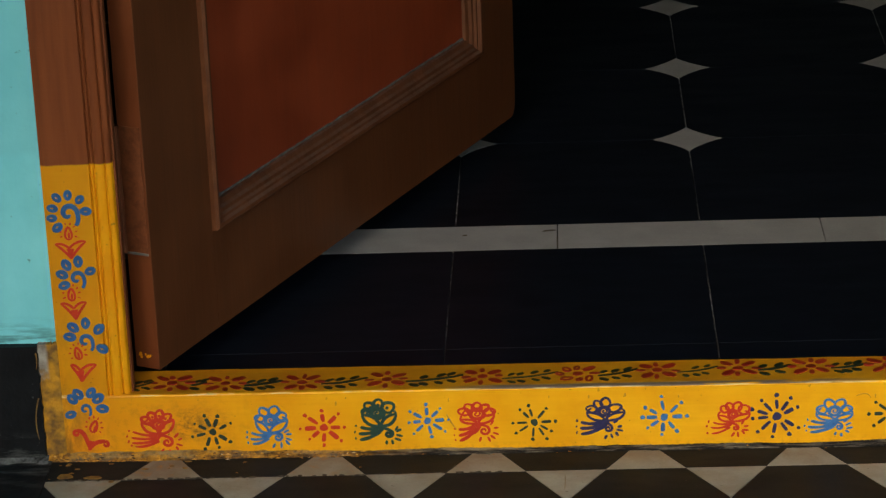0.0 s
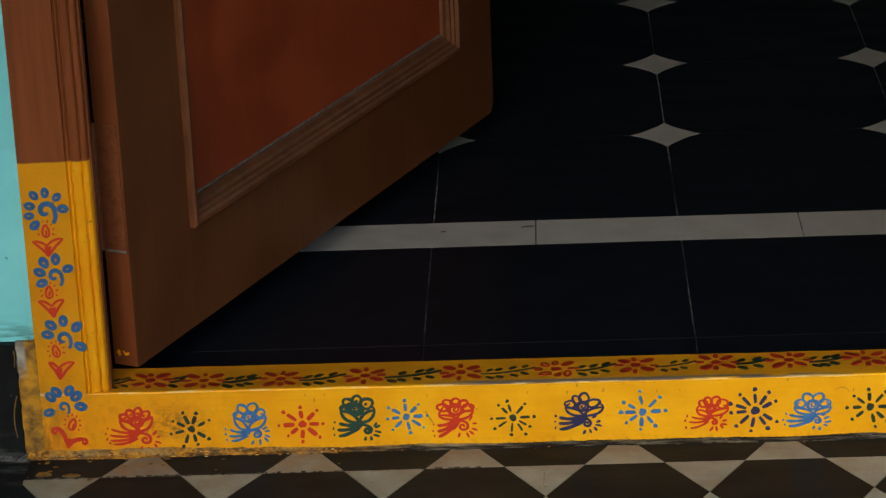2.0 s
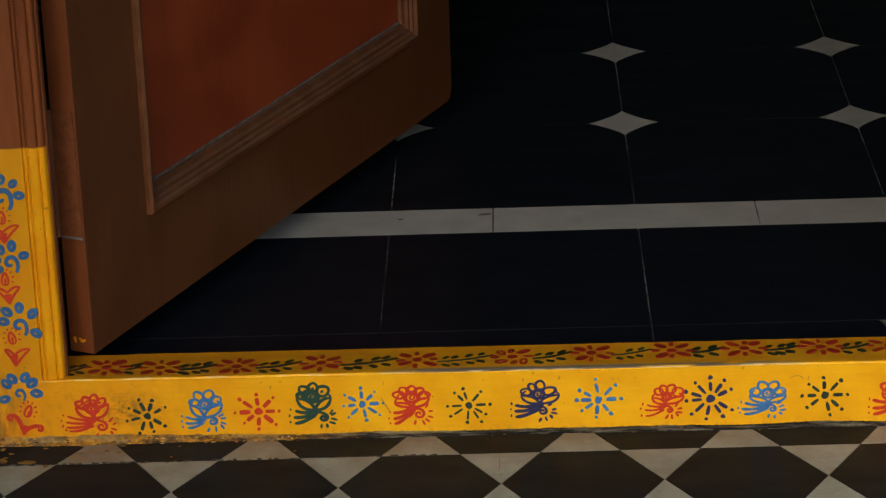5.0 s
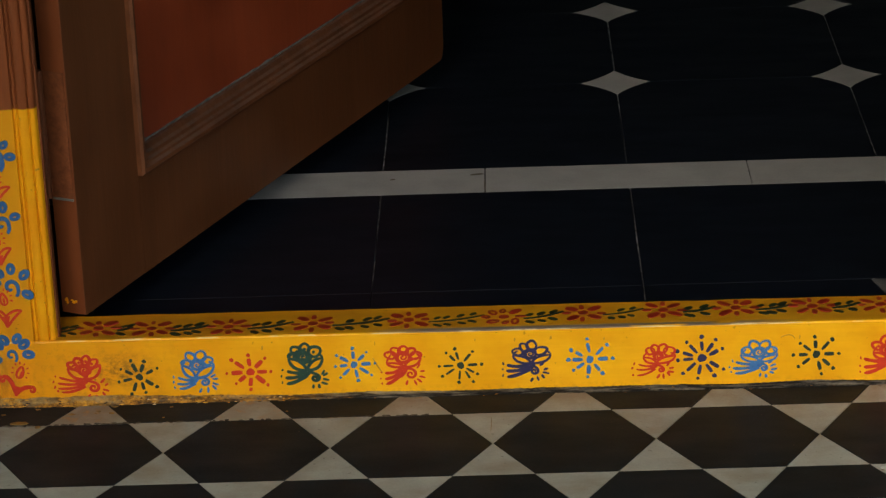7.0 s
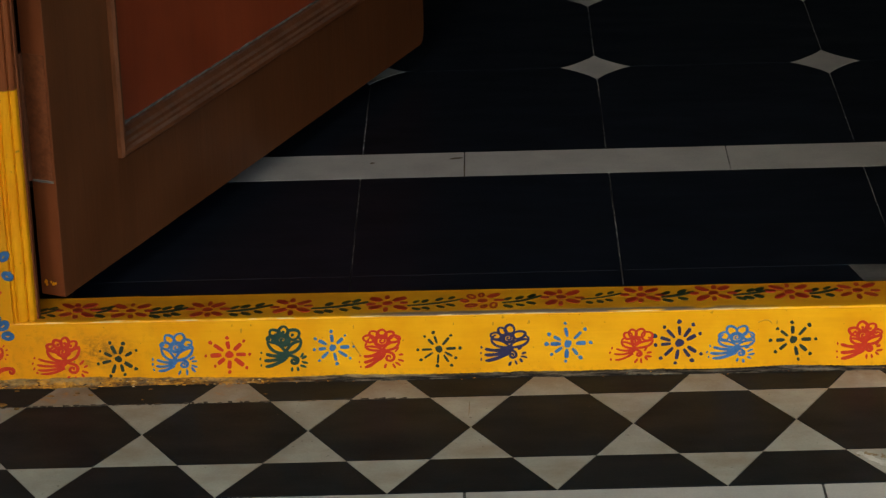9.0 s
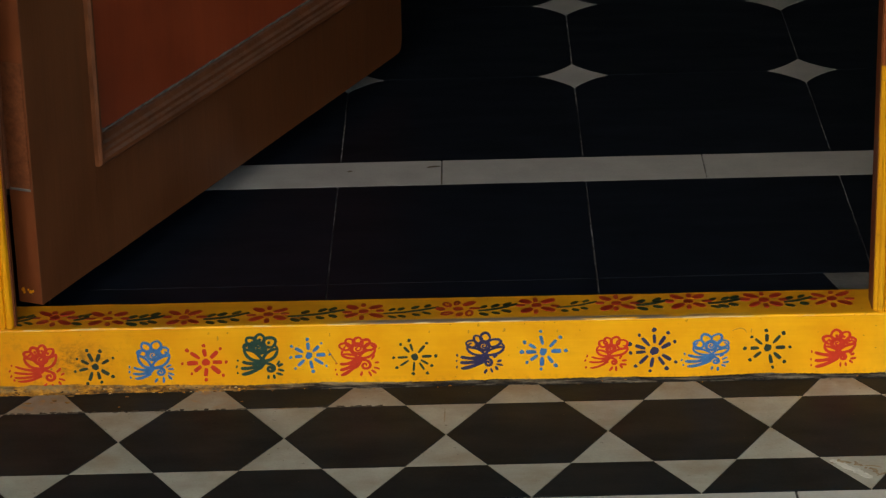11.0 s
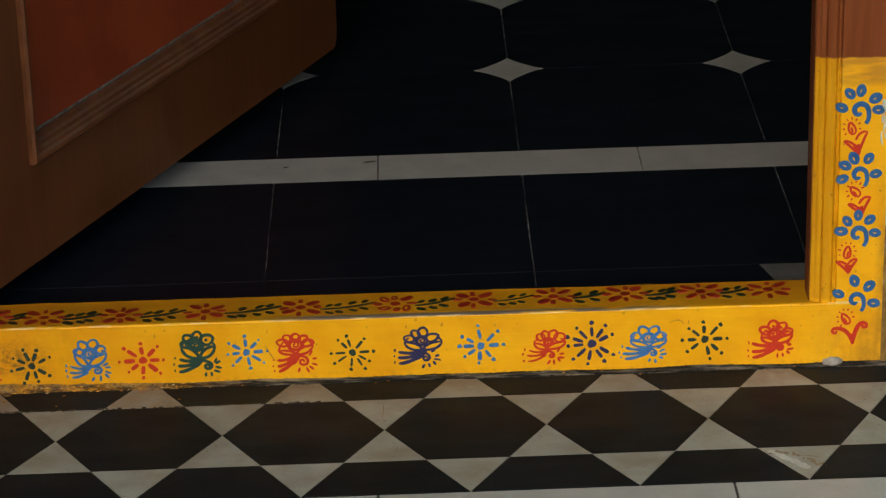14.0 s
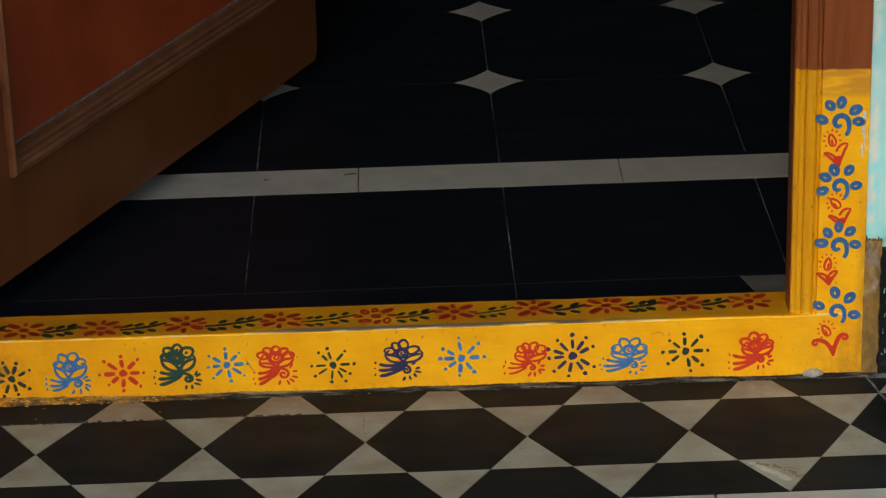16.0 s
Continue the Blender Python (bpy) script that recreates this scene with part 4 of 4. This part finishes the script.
        part("moulding", bm, MOULD, door, "brown moulded bead round the panel")
# grey dust lodged where the lower moulding meets the panel, and at its hinge-side corner
bm = bmesh.new()
s0, s1 = STILE0 + 0.034, LEAF_W - STILE1 - 0.034
pts = [(s0 + (s1 - s0) * k / 120, RAIL + 0.0345 + 0.0008 * noise.noise((k * 0.4, 2, 0))) for k in range(121)]
stroke(bm, pts, lambda t: 0.0024 + 0.0022 * noise.noise((t * 40, 5, 0)) + (0.006 if t < 0.012 else 0), lambda a, b, h: (a, 0.0116 - h, b))
part("dust", bm, plain("grey_dust", (0.07, 0.072, 0.072), (0.19, 0.195, 0.19), 0.95, 60, spec=0.1), door, "grey dust along the panel's foot")
leaf_block("edge", -0.0008, 0.0004, 0.001, LEAF_H - 0.001, JAMB_BROWN, "red-brown edge of the leaf", 0.0008, LEAF_T - 0.0008, 0.0)
GREY_STEEL = plain("bare_steel", (0.10, 0.10, 0.10), (0.18, 0.18, 0.175), 0.5, 90)
# butt hinges on the edge of the leaf
for z in (0.160, 1.0, 1.75):
    hinge = leaf_block("hinge", -0.0022, 0.001, z, z + 0.168, HINGE, "painted steel butt hinge", 0.003, LEAF_T - 0.001, 0.0006)
    block("hinge_end", (-0.0030, 0.003, z - 0.0030), (0.0005, LEAF_T - 0.001, z + 0.0004), GREY_STEEL, hinge, "bare grey end of the hinge", 0.0005)
    bm = bmesh.new()
    bmesh.ops.create_cone(bm, cap_ends=True, segments=14, radius1=0.0062, radius2=0.0062, depth=0.17, matrix=Matrix.Translation((-0.004, LEAF_T + 0.003, z + 0.084)))
    part("knuckle", bm, HINGE, hinge, "", False)
# a dab of yellow on the foot of the leaf
bm = bmesh.new()
rng = random.Random(6)
for i in range(6):
    dot(bm, 0.022 + rng.uniform(-0.009, 0.009), 0.016 + rng.uniform(-0.006, 0.006), rng.uniform(0.0010, 0.0026), lambda u, v, h: (-0.0009 - h * 0.6, u, v), rng)
part("paint_smear", bm, YELLOW, door, "smear of yellow paint")

# ---- mortar along the foot of the sill ----
bm = bmesh.new()
rows = []
for i in range(541):
    x = 0.09 + (1.43 - 0.09) * i / 540
    out = 0.0070 + 0.003 * noise.noise((x * 7, 2, 0)) + 0.0016 * noise.noise((x * 60, 5, 0)) + 0.0014 * noise.noise((x * 190, 5, 0))
    top = max(0.0008, 0.0036 + 0.0020 * noise.noise((x * 9, 9, 0)) + 0.0010 * noise.noise((x * 55, 1, 0)) + 0.0007 * noise.noise((x * 210, 1, 0)))
    heap = max(0.0, min(1.0, (0.50 - x) / 0.22)) * (0.75 + 0.5 * noise.noise((x * 40, 11, 0)))
    out, top = out + 0.004 * heap, top + 0.0055 * heap
    rows.append([bm.verts.new(c) for c in ((x, 0.004, -0.002), (x, 0.004, top + 0.002), (x, -0.002, top), (x, -0.35 * out, max(0.0022, top * 0.8)), (x, -out, 0.0016), (x, -out - 0.002, -0.002))])
for a, b in zip(rows, rows[1:]):
    for j in range(5):
        bm.faces.new((a[j], a[j + 1], b[j + 1], b[j]))
tagged(part("mortar_fillet", bm, MORTAR, None, "rough grey mortar fillet at the foot of the sill", True), category="mortar", kind="structure")

# crumbs of paint and mortar lodged on the fillet, thickest at the hinge end
CRUMB, nt, b = mat("crumbs", 0.85, 0.25)
isle = nt.nodes.new("ShaderNodeNewGeometry").outputs["Random Per Island"]
ramp = nt.nodes.new("ShaderNodeValToRGB")
for k, (at, c) in enumerate(((0.0, (0.03, 0.02, 0.012)), (0.35, (0.10, 0.05, 0.015)), (0.62, (0.40, 0.17, 0.02)), (0.88, (0.66, 0.33, 0.04)), (1.0, (0.45, 0.38, 0.25)))):
    e = ramp.color_ramp.elements[k] if k < 2 else ramp.color_ramp.elements.new(at)
    e.position, e.color = at, (*c, 1)
nt.links.new(isle, ramp.inputs[0])
nt.links.new(ramp.outputs[0], b.inputs["Base Color"])
bm = bmesh.new()
rng = random.Random(15)
for i in range(330):
    x = 0.105 + (0.40 * rng.random() ** 1.3 if i < 250 else 1.27 * rng.random())
    y = -0.0005 - 0.012 * rng.random() ** (1.0 if i < 250 else 0.7)
    z = max(0.0005, 0.0075 + 0.55 * y) if x < 0.42 else max(0.0004, 0.0042 + 0.42 * y)
    r = rng.uniform(0.0004, 0.0014) if i < 250 else rng.uniform(0.0003, 0.0008)
    ring = [bm.verts.new((x + r * rng.uniform(1.2, 4.0) * math.cos(q), y + r * rng.uniform(0.6, 1.1) * math.sin(q), z - 0.4 * r)) for q in (0.3, 1.5, 2.6, 3.7, 5.0)]
    top = bm.verts.new((x + rng.uniform(-r, r) * 0.5, y, z + r * rng.uniform(0.4, 0.9)))
    for k in range(5):
        bm.faces.new((ring[k], ring[(k + 1) % 5], top))
tagged(part("mortar_crumbs", bm, CRUMB, None, "crumbs of yellow paint and mortar along the foot of the sill"), category="crumbs", kind="stuff")

# ---- porch floor ----
tagged(block("ground", (-300, -300, -0.4), (300, 300, -0.121), plain("dry_earth", (0.12, 0.105, 0.085), (0.19, 0.17, 0.14), 0.95, 3)), "dry brown earth round the house", "ground", kind="structure")
porch_floor = tagged(block("porch_floor", (-3.0, -6.0, -0.12), (4.6, 0.3, -0.0022), DARK_GROUT), "porch floor of dark and pale triangular tiles", "floor", kind="structure")
P, HALF, FX, FY = 0.2, 0.0863, 0.161, -0.1479


def askew(p):
    p = (p[0] - 0.027 * max(0.0, 0.55 - p[0]), p[1])
    return (p[0] - SKEW * p[1], p[1] + SKEW * (p[0] - 0.8))


def porch_piece(name, outline, material, chamfer=0.0002):
    gap = 0.0006
    n = len(outline)
    cx, cy = sum(p[0] for p in outline) / n, sum(p[1] for p in outline) / n
    pts = [askew((cx + (p[0] - cx) * (1 - gap * 14), cy + (p[1] - cy) * (1 - gap * 14))) for p in outline]
    return part(name, prism(bmesh.new(), pts, -0.004, 0.0, chamfer), material, porch_floor)


for row in range(2):
    # row 0 is centred on FY; row 1, nearer the sill, is half a tile across
    yc = FY + row * 2 * HALF
    off = FX + row * P / 2
    for k in range(-8, 20):
        x = off + k * P
        y1 = yc + HALF if row == 0 else min(yc + HALF, 0.07)
        porch_piece("dark_tile", [(x, yc), (x + P / 4, yc - HALF), (x + 3 * P / 4, yc - HALF), (x + P, yc), (x + 3 * P / 4, yc + HALF), (x + P / 4, yc + HALF)], TILE_DARK)
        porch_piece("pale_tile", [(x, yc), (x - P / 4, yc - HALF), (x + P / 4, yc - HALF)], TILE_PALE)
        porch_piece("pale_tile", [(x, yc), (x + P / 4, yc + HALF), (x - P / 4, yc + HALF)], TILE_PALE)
# the half row against the border
yb = FY - HALF
for k in range(-8, 20):
    x = FX + P / 2 + k * P
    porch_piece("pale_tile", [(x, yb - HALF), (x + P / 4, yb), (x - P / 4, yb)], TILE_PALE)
    porch_piece("dark_tile", [(x, yb - HALF), (x + P, yb - HALF), (x + 3 * P / 4, yb), (x + P / 4, yb)], TILE_DARK)
ye = FY - 2 * HALF
for k in range(-5, 9):
    x = 1.172 + k * 0.42
    porch_piece("border_slab", [(x - 0.42, ye - 0.102), (x, ye - 0.102), (x, ye - 0.002), (x - 0.42, ye - 0.002)], BORDER)
for i in range(-5, 9):
    for j in range(8):
        x, y = 1.0 + i * 0.42, ye - 0.104 - j * 0.42
        porch_piece("paving_slab", [(x - 0.42, y - 0.42), (x, y - 0.42), (x, y), (x - 0.42, y)], TILE_DARK)

# ---- floor of the room ----
floor = tagged(block("floor", (-1.6, 0.02, -0.1), (3.2, 4.7, ROOM_Z - 0.0016), GROUT), "polished black stone floor with white star insets and a white band", "floor", kind="structure")
TX, TY, AX, AY = 0.3650, 0.3822, 0.9650, 1.0455   # slab size, and the first inset
IN_X, IN_Y = 0.0558, 0.0585                     # half the width and depth of an inset
BAND0, BAND1, JOINT = 0.5671, 0.6680, 0.2020


def col(i):
    """The columns of insets, two of them nudged to fit the camera's view."""
    return AX + i * TX + (0.003 if i == -1 else 0.005 if i == 1 else 0.0)


def room_askew(p):
    return (p[0], p[1] + 0.0078 * (p[0] - 0.68))


def inset_side(cx, cy, sx, sy, n=5):
    """One hollow side of an inset, from its tip in x to its tip in y."""
    return [(cx + sx * IN_X * (1 - t) ** 1.18, cy + sy * IN_Y * t ** 1.18) for t in (i / n for i in range(n + 1))]


def slab(x0, x1, y0, y1, cut=(), gx=0.0010, gy=0.00022):
    """A black slab; cut names the corners that give way to an inset."""
    e = 0.0004
    pts = []
    for sx, sy, cx, cy in ((1, 1, x0, y0), (-1, 1, x1, y0), (-1, -1, x1, y1), (1, -1, x0, y1)):
        if (sx, sy) in cut:
            side = inset_side(cx, cy, sx, sy)
            side = side[::-1] if (sx, sy) in ((1, 1), (-1, -1)) else side
            side = [(px + sx * e, py + sy * e) for px, py in side]
        else:
            side = [(cx, cy)]
        pts += side
    pts = [(min(max(px, x0 + gx), x1 - gx), min(max(py, y0 + gy), y1 - gy)) for px, py in pts]
    return part("black_slab", prism(bmesh.new(), [room_askew(p) for p in pts], ROOM_Z - 0.004, ROOM_Z, 0.0003), SLAB, floor)


for i in range(-6, 6):
    x0, x1 = col(i - 1), col(i)
    slab(x0, x1, SILL_D - 0.02, JOINT)
    slab(x0, x1, JOINT, BAND0)
    slab(x0, x1, BAND1, AY, ((1, -1), (-1, -1)))
    for j in range(6):
        slab(x0, x1, AY + j * TY, AY + (j + 1) * TY, ((1, -1), (-1, -1), (1, 1), (-1, 1)))
for i in range(-6, 6):
    for j in range(7):
        x, y = col(i), AY + j * TY
        pts = inset_side(x, y, 1, 1)[:-1] + inset_side(x, y, -1, 1)[::-1][:-1] + inset_side(x, y, -1, -1)[:-1] + inset_side(x, y, 1, -1)[::-1][:-1]
        part("white_inset", prism(bmesh.new(), [room_askew(p) for p in pts], ROOM_Z - 0.004, ROOM_Z + 0.0001), INSET, floor)
edges = [0.7545 + 0.388 * k for k in range(-6, 7)]
for a, b in zip(edges, edges[1:]):
    part("band_slab", prism(bmesh.new(), [room_askew(p) for p in ((a + 0.001, BAND0 + 0.0006), (b - 0.001, BAND0 + 0.0006), (b - 0.001, BAND1 - 0.0006), (a + 0.001, BAND1 - 0.0006))], ROOM_Z - 0.004, ROOM_Z, 0.0003), INSET, floor)

# a white stone let into the floor inside the doorway
part("white_patch", prism(bmesh.new(), [(1.298, 0.084), (1.47, 0.084), (1.47, 0.206), (1.268, 0.205)], ROOM_Z - 0.003, ROOM_Z + 0.0006, 0.0003), PATCH, floor, "greyed white stone patch inside the threshold")

# ---- stray paint and a pale joint on the porch floor ----
rng = random.Random(31)
bm = bmesh.new()
for i in range(26):
    x = 0.10 + 0.42 * rng.random() ** 1.6
    y = -0.008 - 0.055 * rng.random() ** 1.8
    r = rng.uniform(0.0006, 0.0024)
    n = 8
    ring = [(x + r * rng.uniform(1.2, 2.4) * math.cos(a), y + r * rng.uniform(0.7, 1.2) * math.sin(a)) for a in (2 * math.pi * k / n for k in range(n))]
    prism(bm, ring, -0.001, 0.0004 + 0.00002 * i)
for x, y, rx, ry in ((0.130, -0.0554, 0.0105, 0.0075), (0.166, -0.0597, 0.0115, 0.0050), (0.1905, -0.072, 0.004, 0.003)):
    ring = [(x + rx * rng.uniform(0.8, 1.1) * math.cos(a), y + ry * rng.uniform(0.7, 1.1) * math.sin(a)) for a in (2 * math.pi * k / 14 for k in range(14))]
    prism(bm, ring, -0.001, 0.0011 + 0.0001 * rng.random())
tagged(part("paint_spots", bm, SPOT, None, "spots of yellow paint dropped on the porch tiles"), category="paint spots", kind="stuff")
# dirt lodged in the joints of the tiles nearest the hinge side
bm = bmesh.new()
for i in range(110):
    along = rng.random() ** 1.4
    x, y = askew((0.13 + 0.55 * along, FY + HALF + rng.uniform(-0.0016, 0.0016)))
    r = rng.uniform(0.0005, 0.0014)
    ring = [(x + r * rng.uniform(1.5, 4.0) * math.cos(a), y + r * rng.uniform(0.6, 1.2) * math.sin(a)) for a in (2 * math.pi * k / 7 for k in range(7))]
    prism(bm, ring, -0.001, 0.0004 + 0.000008 * i)
tagged(part("joint_dirt", bm, plain("joint_dirt", (0.02, 0.017, 0.013), (0.13, 0.11, 0.085), 0.95, 130, spec=0.1), None, "dark dirt lodged in the joints of the porch tiles"), category="dirt", kind="stuff")
bm = bmesh.new()
rows = []
for i in range(15):
    t = i / 14
    x, y = 1.402 + 0.06 * t + 0.003 * noise.noise((t * 6, 1, 0)), -0.004 - 0.26 * t
    w = 0.0019 * (1 + 0.5 * noise.noise((t * 9, 7, 0)))
    rows.append([bm.verts.new(c) for c in ((x - w, y, -0.001), (x - w * 0.5, y, 0.0012), (x + w * 0.5, y, 0.0012), (x + w, y, -0.001))])
for a, b in zip(rows, rows[1:]):
    for j in range(3):
        bm.faces.new((a[j], a[j + 1], b[j + 1], b[j]))
part("pale_joint", bm, GROUT, porch_floor, "pale cement joint")

# plain black slab beside the tile pattern, at the hinge side
black_edge = part("edge_slab", prism(bmesh.new(), [(-1.6, -0.75), (0.113, -0.75), (0.106, -0.004), (-1.6, -0.004)], -0.003, 0.0016, 0.0005), DADO, porch_floor, "black slab at the end of the tiles")
# grey dirt lodged in the corner of the skirting
bm = bmesh.new()
rows = []
for i in range(61):
    x = -0.25 + 0.352 * i / 60
    out = 0.010 + 0.008 * noise.noise((x * 22, 3, 0)) + 0.003 * noise.noise((x * 90, 8, 0))
    top = 0.006 + 0.006 * noise.noise((x * 25, 6, 0))
    rows.append([bm.verts.new(c) for c in ((x, -0.004, max(0.002, top)), (x, -0.0075, max(0.002, top * 0.8)), (x, -0.007 - max(0.002, out), 0.0022), (x, -0.010 - max(0.002, out), 0.0))])
for a, b in zip(rows, rows[1:]):
    for j in range(3):
        bm.faces.new((a[j], a[j + 1], b[j + 1], b[j]))
GREYDIRT = plain("grey_dirt", (0.02, 0.02, 0.02), (0.16, 0.17, 0.17), 0.95, 55, spec=0.1, relief=0.6)
tagged(part("skirting_dirt", bm, GREYDIRT, None, "grey dirt along the foot of the black skirting", True), category="dirt", kind="structure")
# runs of yellow paint on the black skirting
bm = bmesh.new()
rng = random.Random(12)
for x0, z0, x1, z1, bend in ((0.0955, 0.088, 0.0915, 0.030, -0.008), (0.097, 0.150, 0.096, 0.128, 0.002)):
    stroke(bm, curve_pts((x0, z0), ((x0 + x1) / 2 + bend, (z0 + z1) / 2), (x1, z1), 8), lambda t: 0.0019 * (1 - 0.6 * t), lambda a, b, h: (a, -0.006 - 0.5 * h, b))
tagged(part("paint_runs", bm, SPOT, None, "runs of yellow paint on the black skirting"), category="paint runs", kind="stuff")
# a chip out of one pale stone, showing its fresh inside
bm = bmesh.new()
rng = random.Random(8)
for k in range(12):
    t = k / 11
    dab(bm, 1.230 + 0.036 * t + rng.uniform(-0.003, 0.003), -0.246 - 0.038 * t + rng.uniform(-0.004, 0.004), rng.uniform(0.008, 0.014), rng.uniform(0.005, 0.010), -0.7 + rng.uniform(-0.4, 0.4), lambda a, b, h: (a, b, h * 0.4), rng)
part("chip", bm, plain("fresh_stone", (0.40, 0.39, 0.345), (0.56, 0.55, 0.50), 0.8, 60), porch_floor, "fresh pale chip in a worn tile")
# cracked and scuffed pale stones
bm = bmesh.new()


def on_porch(a, b, h):
    return (a, b, h * 0.5)


for x0, y0, x1, y1, bend, w in ((1.226, -0.241, 1.250, -0.248, 0.002, 0.0026), (1.262, -0.256, 1.284, -0.262, 0.003, 0.0024), (1.275, -0.283, 1.287, -0.276, 0.003, 0.003), (0.7605, -0.075, 0.7595, -0.118, 0.001, 0.0011), (0.545, -0.0665, 0.575, -0.064, 0.001, 0.0022)):
    stroke(bm, curve_pts((x0, y0), ((x0 + x1) / 2 + bend, (y0 + y1) / 2 + bend), (x1, y1), 9), swell(w, 0.2, 0.2), on_porch)
rng = random.Random(77)
for i in range(34):
    t = rng.random()
    dot(bm, 1.228 + 0.058 * t + rng.uniform(-0.004, 0.004), -0.243 - 0.042 * t + 0.012 * math.sin(math.pi * t) + rng.uniform(-0.004, 0.004), rng.uniform(0.0005, 0.0022), on_porch, rng)
part("scratches", bm, plain("brown_scratch", (0.16, 0.115, 0.06), (0.30, 0.22, 0.13), 0.8, 80), porch_floor, "brown scratches on a pale tile")
bm = bmesh.new()
for x0, y0, x1, y1, w in ((0.733, 0.640, 0.752, 0.644, 0.006), (0.7545, 0.5700, 0.7540, 0.620, 0.0022), (0.615, 0.628, 0.622, 0.630, 0.005)):
    stroke(bm, curve_pts((x0, y0), ((x0 + x1) / 2, (y0 + y1) / 2 + 0.002), (x1, y1), 6), swell(w, 0.4, 0.3), lambda a, b, h: (a, b, ROOM_Z + h * 0.4))
part("scuff", bm, plain("dark_scuff", (0.05, 0.04, 0.025), (0.16, 0.13, 0.09), 0.8, 80), floor, "brown scuff on the white band")

# flecks of turquoise on the other skirting
bm = bmesh.new()
rng = random.Random(44)
for i in range(13):
    dab(bm, 1.4235 + 0.02 * rng.random() ** 2, 0.03 + 0.138 * rng.random(), rng.uniform(0.002, 0.009), rng.uniform(0.0008, 0.0022), 1.57 + rng.uniform(-0.4, 0.4), lambda a, b, h: (a, -0.006 - 0.4 * h, b), rng)
tagged(part("paint_flecks", bm, plain("turquoise_fleck", (0.10, 0.30, 0.29), (0.18, 0.46, 0.45), 0.8, 60), None, "flecks of turquoise paint on the black skirting"), category="paint flecks", kind="stuff")

# drips and marks on the face of the sill
bm = bmesh.new()
rng = random.Random(90)
for x, z in ((0.742, 0.0735), (0.792, 0.0725), (0.838, 0.074), (0.905, 0.071), (0.615, 0.072), (0.472, 0.070), (1.152, 0.066)):
    dab(bm, x, z, rng.uniform(0.003, 0.006), rng.uniform(0.0015, 0.0028), 1.5, on_front, rng)
stroke(bm, curve_pts((1.128, 0.0665), (1.142, 0.074), (1.146, 0.0635), 9), swell(0.0016, 0.5, 0.4), on_front)
stroke(bm, curve_pts((0.612, 0.052), (0.617, 0.040), (0.624, 0.031), 7), swell(0.0018, 0.4, 0.4), on_front)
part("stain", bm, plain("brown_stain", (0.44, 0.21, 0.006), (0.60, 0.29, 0.006), 0.6, 90), sill, "brown drips and marks")["kind"] = "stuff"
# a crumb of pale plaster at the foot of the sill
bm = bmesh.new()
bmesh.ops.create_icosphere(bm, subdivisions=3, radius=1.0)
for v in bm.verts:
    k = 1 + 0.25 * noise.noise(v.co * 2.1)
    v.co = Vector((1.337 + 0.013 * k * v.co.x, -0.001 + 0.006 * k * v.co.y, 0.0050 + 0.0065 * k * v.co.z))
tagged(part("plaster_crumb", bm, plain("pale_crumb", (0.20, 0.19, 0.17), (0.40, 0.38, 0.35), 0.9, 90), None, "pale crumb of plaster stuck at the foot of the sill", True), category="plaster")

bm = bmesh.new()
rows = []
for i in range(41):
    x = 1.405 + 0.20 * i / 40
    out = max(0.0015, 0.0040 + 0.003 * noise.noise((x * 40, 3, 0)))
    top = max(0.0015, 0.0035 + 0.003 * noise.noise((x * 45, 6, 0)))
    rows.append([bm.verts.new(c) for c in ((x, -0.004, top), (x, -0.0078, top), (x, -0.007 - out, 0.0014), (x, -0.009 - out, -0.001))])
for a, b in zip(rows, rows[1:]):
    for j in range(3):
        bm.faces.new((a[j], a[j + 1], b[j + 1], b[j]))
tagged(part("skirting_grime", bm, GREYDIRT, None, "grey grime along the foot of the black skirting", True), category="dirt", kind="structure")
